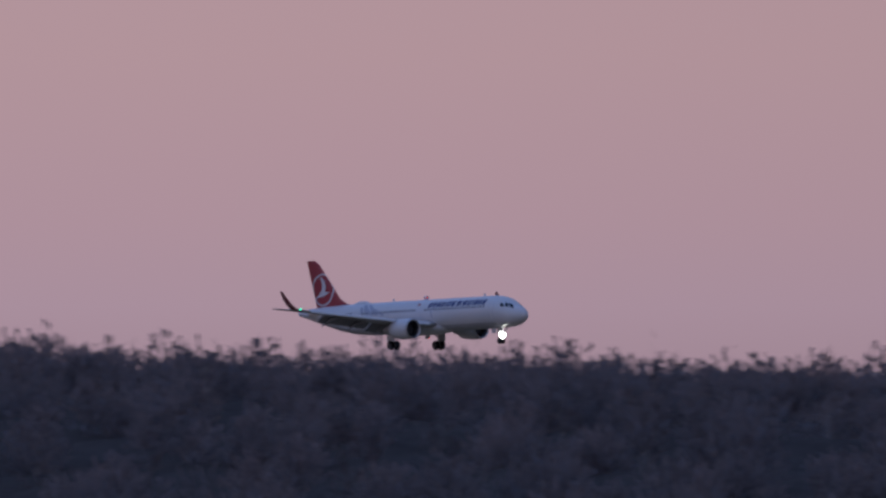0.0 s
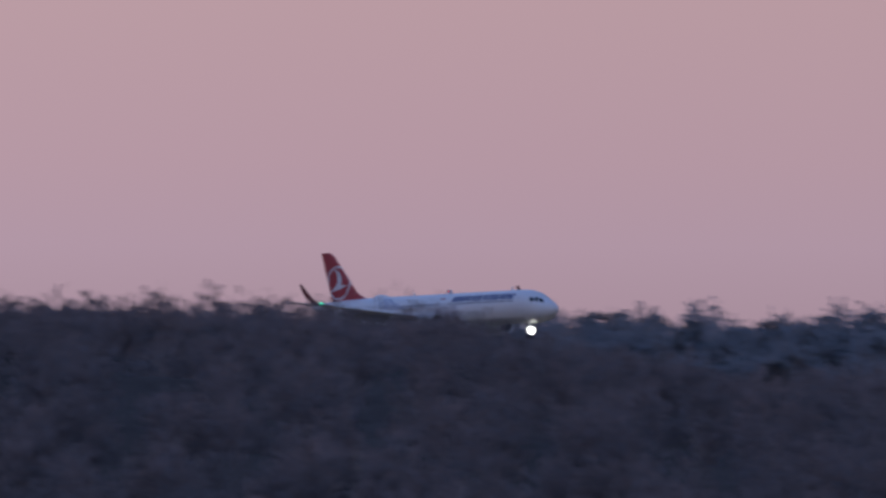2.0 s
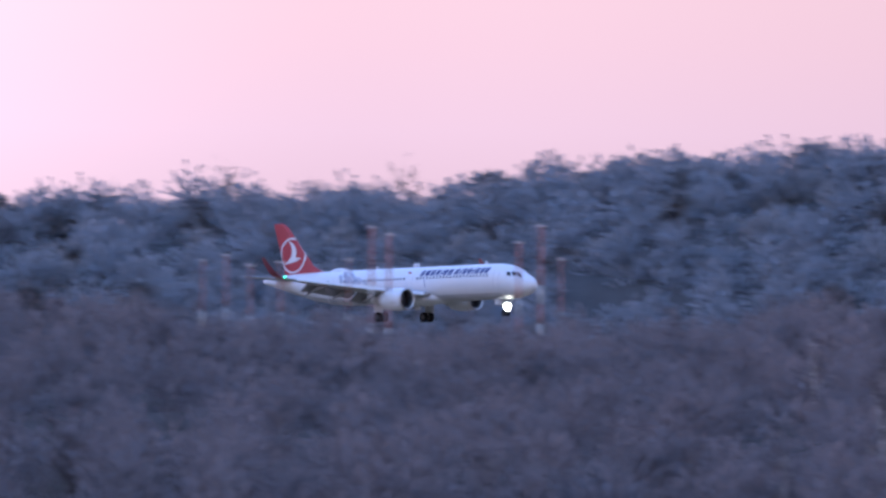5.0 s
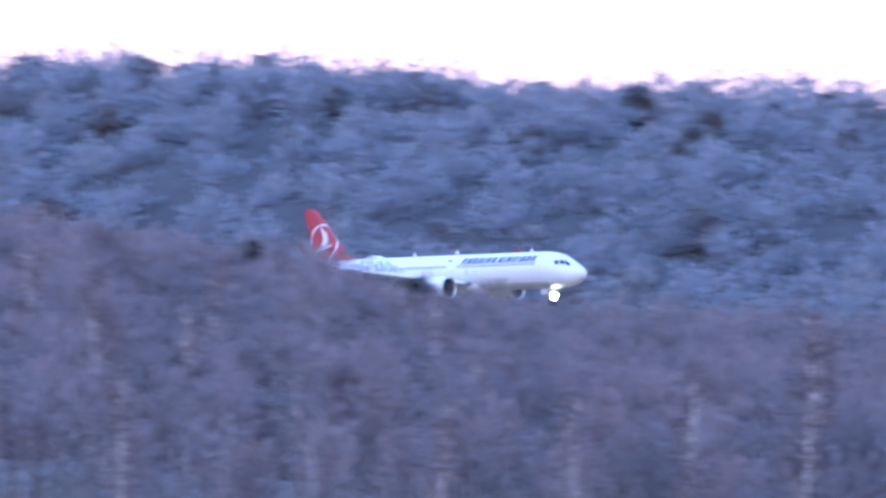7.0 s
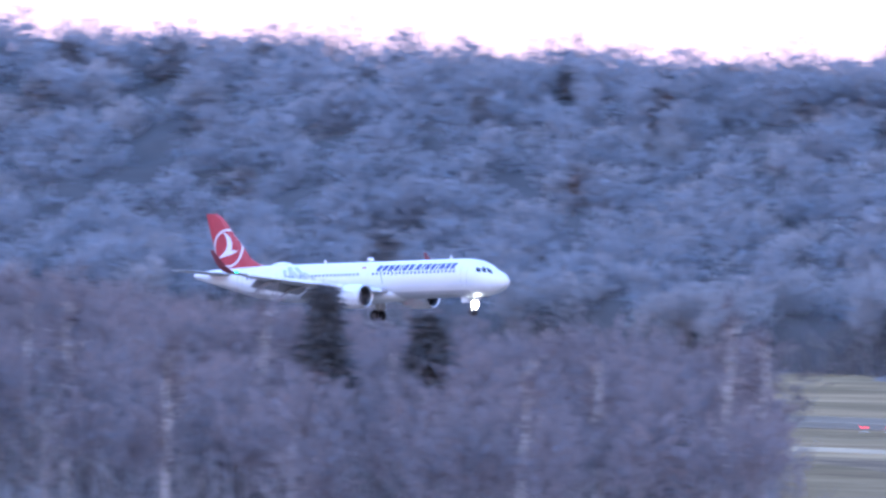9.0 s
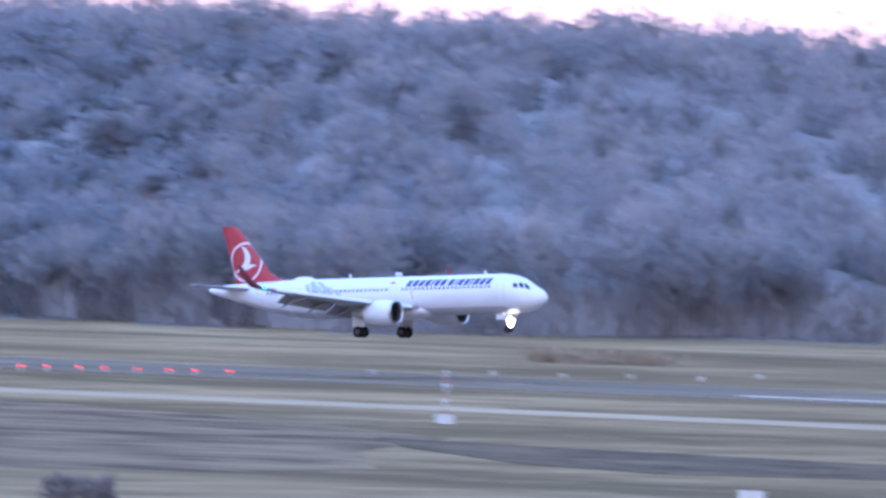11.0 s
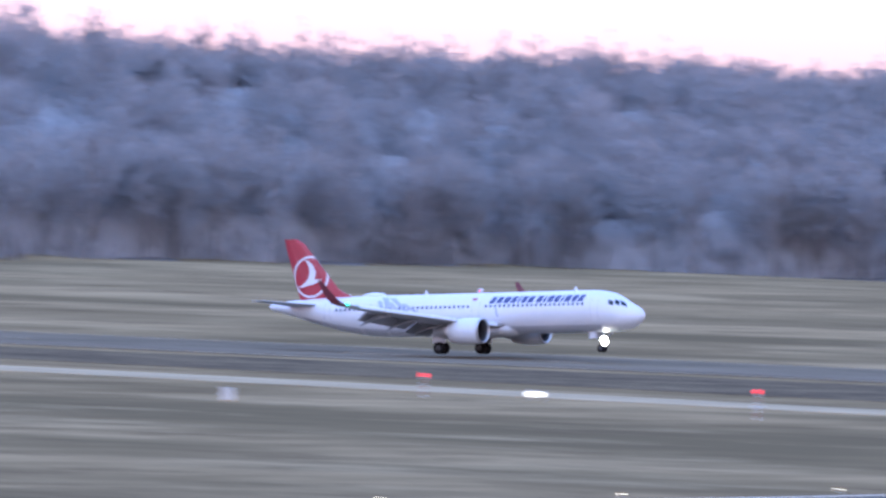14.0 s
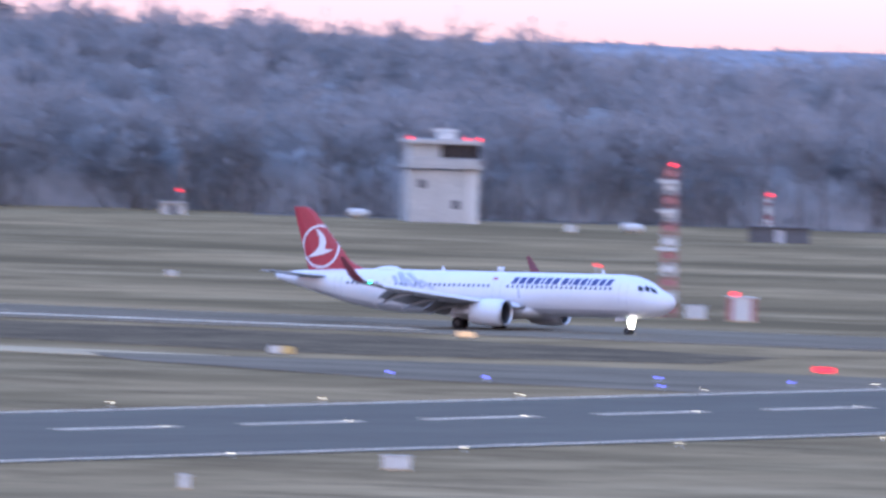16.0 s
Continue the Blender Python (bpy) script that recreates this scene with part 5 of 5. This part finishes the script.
def control_tower():
    """A squat two-storey tower block with a glazed cab and a flat overhanging roof."""
    ob = thing("control_tower", "squat pale concrete tower with glazed cab and red roof lights", "building", pose(-1343.7, 2375.7, 0, 0, 0, 36))
    part("shaft", box(-4.6, 2.9, -4.2, 4.2, -0.3, 6.7, 0.06), "wall_pale", ob)
    # whiter than the main shaft: the lit side is put into its colour
    part("stair_shaft", box(2.92, 4.4, -4.0, 1.0, -0.3, 6.9, 0.05), "box_white", ob, "stair shaft, coloured lighter for the side that catches the light")
    for z in (0.2, 2.4, 4.6):
        part("stair_band", box(3.02, 4.3, -4.06, -4.01, z + 0.3, z + 1.3), "box_white", ob)
    part("gallery_slab", box(-5.0, 4.9, -4.9, 4.8, 6.95, 7.3, 0.05), "wall_pale", ob)
    part("cab_wall", box(-4.5, 4.4, -4.1, 4.1, 7.32, 8.2, 0.03), "wall_pale", ob)
    for i in range(5):
        x0 = -0.6 + 0.98 * i
        part("cab_window", box(x0, x0 + 0.92, -4.05, -3.95, 8.22, 10.0), "glass_dark", ob, "dark cab window")
    for i in range(6):
        y0 = -3.9 + 1.3 * i
        part("cab_window", box(4.3, 4.4, y0, y0 + 1.2, 8.22, 10.0), "glass_dark", ob, "dark cab window")
    part("cab_panel", box(-4.5, -0.65, -4.1, 4.1, 8.21, 10.02, 0.03), "wall_pale", ob)
    part("cab_core", box(-0.6, 4.2, -3.4, 4.1, 8.21, 10.02), "wall_dark", ob)
    part("roof", box(-4.9, 4.6, -4.8, 4.8, 10.05, 10.6, 0.06), "wall_pale", ob)
    for k in range(2):
        part("window", box(-3.4 + 4.4 * k, -2.4 + 4.4 * k, -4.26, -4.205, 4.4 - 2.6 * k, 5.5 - 2.6 * k), "wall_dark", ob, "dark window")
    part("railing", join(*[tube((-4.95 + 1.08 * i, -4.85, 7.3), (-4.95 + 1.08 * i, -4.85, 8.3), 0.03, 0.03, 5) for i in range(10)], tube((-5.0, -4.85, 8.3), (4.9, -4.85, 8.3), 0.03, 0.03, 5)), "steel", ob)
    part("roof_box", box(-0.6, 1.6, -1.2, 1.2, 10.62, 11.5, 0.05), "box_white", ob)
    part("radar_arm", box(-1.2, 2.0, -0.15, 0.15, 11.6, 11.95, 0.03), "box_white", ob)
    part("pole", tube((0.4, 0, 11.4), (0.4, 0, 13.0), 0.05, 0.04, 8), "steel", ob)
    for x, y in ((-4.6, -4.5), (2.7, -4.5), (4.3, -4.5)):
        part("roof_lamp", revolve([(10.6, 0.14), (10.66, 0.22), (10.9, 0.22), (11.0, 0.08)], (x, y, 0), 12, "z"), "lamp_red", ob, "red obstruction light")


control_tower()


def hut(x, y, w, d, h, mat, label, lamp=False, yaw=30):
    ob = thing("hut", label, "building", pose(x, y, height(x, y), 0, 0, yaw))
    part("wall", box(-w / 2, w / 2, -d / 2, d / 2, -0.2, h, 0.04), mat, ob)
    part("roof", box(-w / 2 - 0.3, w / 2 + 0.3, -d / 2 - 0.3, d / 2 + 0.3, h + 0.003, h + 0.2, 0.04), "wall_pale" if mat != "wall_dark" else "wall_dark", ob)
    part("door", box(-0.5, 0.5, -d / 2 - 0.05, -d / 2 - 0.003, 0, min(2.0, h - 0.2)), "wall_dark" if mat != "wall_dark" else "grey_paint", ob)
    if lamp:
        part("pole", tube((0.8, 0, h), (0.8, 0, h + 1.5), 0.05, 0.05, 8), "steel", ob)
        part("lamp", revolve([(h + 1.5, 0.12), (h + 1.55, 0.2), (h + 1.75, 0.2), (h + 1.85, 0.08)], (0.8, 0, 0), 12, "z"), "lamp_red", ob, "red obstruction light")


hut(-1375.2, 2361.9, 3.2, 2.6, 1.4, "wall_pale", "low pale hut with a red lamp on a pole", True)
hut(-1262.0, 2316.5, 7.4, 4.0, 1.8, "wall_dark", "low dark shed before the wood")


def tank(x, y):
    ob = thing("storage_tank", "rounded white storage tank lying before the wood", "tank", pose(x, y, height(x, y), 0, 0, 32))
    part("shell", revolve([(-1.35, 0.1), (-1.3, 0.3), (-1.1, 0.5), (-0.8, 0.58), (0.8, 0.58), (1.1, 0.5), (1.3, 0.3), (1.35, 0.1)], (0, 0, 0.75), 20), "box_white", ob)
    for s in (-0.7, 0.7):
        part("saddle", box(s - 0.12, s + 0.12, -0.45, 0.45, -0.05, 0.4, 0.02), "concrete", ob)


tank(-1352.6, 2370.1)
tank(-1297.7, 2343.5)


def parked_helicopter(x, y, yaw):
    ob = thing("helicopter", "dark parked helicopter with a pale drooping rotor before the wood", "helicopter", pose(x, y, height(x, y), 0, 0, yaw))
    body = [(3.4, 0.1, 1.5), (3.0, 0.6, 1.5), (2.0, 1.0, 1.6), (0.5, 1.15, 1.75), (-1.2, 1.0, 1.85), (-2.4, 0.55, 2.05), (-3.0, 0.3, 2.2)]
    part("cabin", loft([[Vector((px, r * math.cos(k), z + r * math.sin(k))) for k in (2 * math.pi * j / 16 for j in range(16))] for px, r, z in body]), "heli_paint", ob)
    part("tail_boom", tube((-2.8, 0, 2.2), (-7.0, 0, 2.5), 0.28, 0.13, 10), "heli_paint", ob)
    part("tail_fin", box(-7.5, -6.8, -0.06, 0.06, 2.3, 3.7, 0.03), "box_red", ob)
    part("rotor_mast", tube((0, 0, 2.7), (0, 0, 3.6), 0.12, 0.1, 8), "steel", ob)
    for j in range(4):
        k = math.pi / 2 * j + 0.3
        d, n = Vector((math.cos(k), math.sin(k), 0)), Vector((-math.sin(k), math.cos(k), 0))
        pts = []
        for q, z in ((0.2, 3.62), (2.5, 3.66), (4.6, 3.5)):
            pts.append([d * q + n * s * 0.18 + Vector((0, 0, z + t)) for s, t in ((-1, 0), (1, 0), (1, 0.06), (-1, 0.06))])
        part("rotor_blade", loft(pts, True, True, False), "box_white", ob)
    for s in (-1, 1):
        part("skid", tube((2.0, s * 1.0, 0.06), (-1.6, s * 1.0, 0.06), 0.06, 0.06, 8), "steel", ob)
        for px in (1.2, -0.8):
            part("skid_leg", tube((px, s * 1.0, 0.06), (px, s * 0.5, 1.0), 0.05, 0.05, 8), "steel", ob)


parked_helicopter(-1415.9, 2103.4, -60)
parked_helicopter(-1431.6, 2090.1, -60)


# ---- tyre smoke at touchdown ----
def smoke_puff(seed, size):
    r = random.Random(seed)
    ob = thing("tyre_smoke", "thin white puff of tyre smoke over the runway", "smoke", None, "tyre smoke")
    for _ in range(13):
        c = Vector((r.gauss(0, 2.0), r.gauss(0, 0.9), r.uniform(0.0, 1.3))) * size
        s = r.uniform(0.4, 1.0) * size
        rings = []
        for i in range(9):
            th = math.pi * (i + 0.15) / 8.3
            ring = []
            for j in range(14):
                ph = 2 * math.pi * j / 14
                d = Vector((math.sin(th) * math.cos(ph), math.sin(th) * math.sin(ph), math.cos(th)))
                w = 1 + 0.35 * noise.noise(d * 1.6 + Vector((seed, c.x, 0)))
                ring.append(c + Vector((d.x * 1.5, d.y, d.z * 0.95)) * s * w)
            rings.append(ring)
        part("wisp", loft(rings), "smoke", ob)
    return ob


puffs = [smoke_puff(100 + i, 1.1 + 0.12 * (i % 3)) for i in range(5)]


# ---- motion ----
PLANE = [
    (0.0, -2037.47, 39.50, 2.20),
    (0.5, -2005.41, 37.80, 2.23),
    (1.0, -1973.34, 36.10, 2.27),
    (1.5, -1941.27, 34.40, 2.30),
    (2.0, -1909.20, 32.70, 2.33),
    (2.5, -1877.13, 31.00, 2.37),
    (3.0, -1845.06, 29.30, 2.40),
    (3.5, -1812.99, 27.60, 2.44),
    (4.0, -1780.92, 25.90, 2.48),
    (4.5, -1748.85, 24.20, 2.52),
    (5.0, -1716.79, 22.50, 2.56),
    (5.5, -1684.72, 20.80, 2.60),
    (6.0, -1652.65, 19.10, 2.66),
    (6.5, -1620.58, 17.40, 2.72),
    (7.0, -1588.51, 15.70, 2.78),
    (7.5, -1556.44, 14.00, 2.84),
    (8.0, -1524.37, 12.30, 2.90),
    (8.5, -1492.30, 10.90, 2.95),
    (9.0, -1460.23, 9.50, 3.00),
    (9.5, -1428.17, 8.10, 3.05),
    (10.0, -1396.10, 6.90, 3.10),
    (10.5, -1364.03, 5.80, 3.15),
    (11.0, -1331.89, 4.64, 3.20),
    (11.5, -1297.32, 3.41, 3.25),
    (12.0, -1265.18, 2.74, 3.30),
    (12.5, -1230.35, 2.02, 3.35),
    (13.0, -1198.32, 1.73, 3.40),
    (13.5, -1163.75, 0.98, 3.35),
    (14.0, -1131.71, 0.47, 3.30),
    (14.5, -1097.38, 0.00, 3.00),
    (15.0, -1065.98, -0.12, 2.35),
    (15.5, -1032.04, -0.27, 1.60),
    (16.0, -1000.86, -0.38, 0.70),
]


def motions():
    walk(airliner, [(t, pose(x, RUNWAY_Y, z, 0, -pitch, 0)) for t, x, z, pitch in PLANE])
    # the struts are stretched in the air and close up under the weight
    for gear in airliner.children:
        if gear.name.startswith("main_gear"):
            walk(gear, [(0.0, pose(0, 0, -0.38)), (13.5, pose(0, 0, -0.38)), (14.2, pose(0, 0, 0)), (14.5, pose(0, 0, 0)), (15.0, pose(0, 0, 0.12)), (15.5, pose(0, 0, 0.27)), (16.0, pose(0, 0, 0.38))])
        if gear.name.startswith("nose_gear"):
            walk(gear, [(0.0, pose(0, 0, -0.22)), (15.4, pose(0, 0, -0.22)), (16.0, pose(0, 0, 0.12))])
    # the anti-collision beacons turn once in 1.09 s
    for turner, z in BEACONS:
        rows = []
        for i in range(81):
            t = 0.2 * i
            x = curve([(q[0], q[1]) for q in PLANE], t)
            rows.append((t, pose(2.2, 0, z, 0, 0, math.degrees(math.atan2(-RUNWAY_Y, -x)) + 360 * (t - 1.0) / 1.0909)))
        walk(turner, rows)
    # smoke wells up where the wheels touch, trails behind them, drifts and sinks away
    for i, puff in enumerate(puffs):
        x0, t0 = -1122.0 + 2.7 * i, 14.05 + 0.06 * i
        rows = [(0.0, -7.0, 0.0), (t0, -7.0, 0.0), (t0 + 0.12, 0.1, 0.4), (t0 + 0.5, 0.6, 1.0), (t0 + 1.0, 1.6, 1.5), (t0 + 1.5, -7.0, 2.0), (16.0, -7.0, 2.0)]
        walk(puff, [(t, pose(x0 + drift, RUNWAY_Y - 1.5 + (i % 3), z, 0, 0, 3 * drift)) for t, z, drift in rows])


motions()
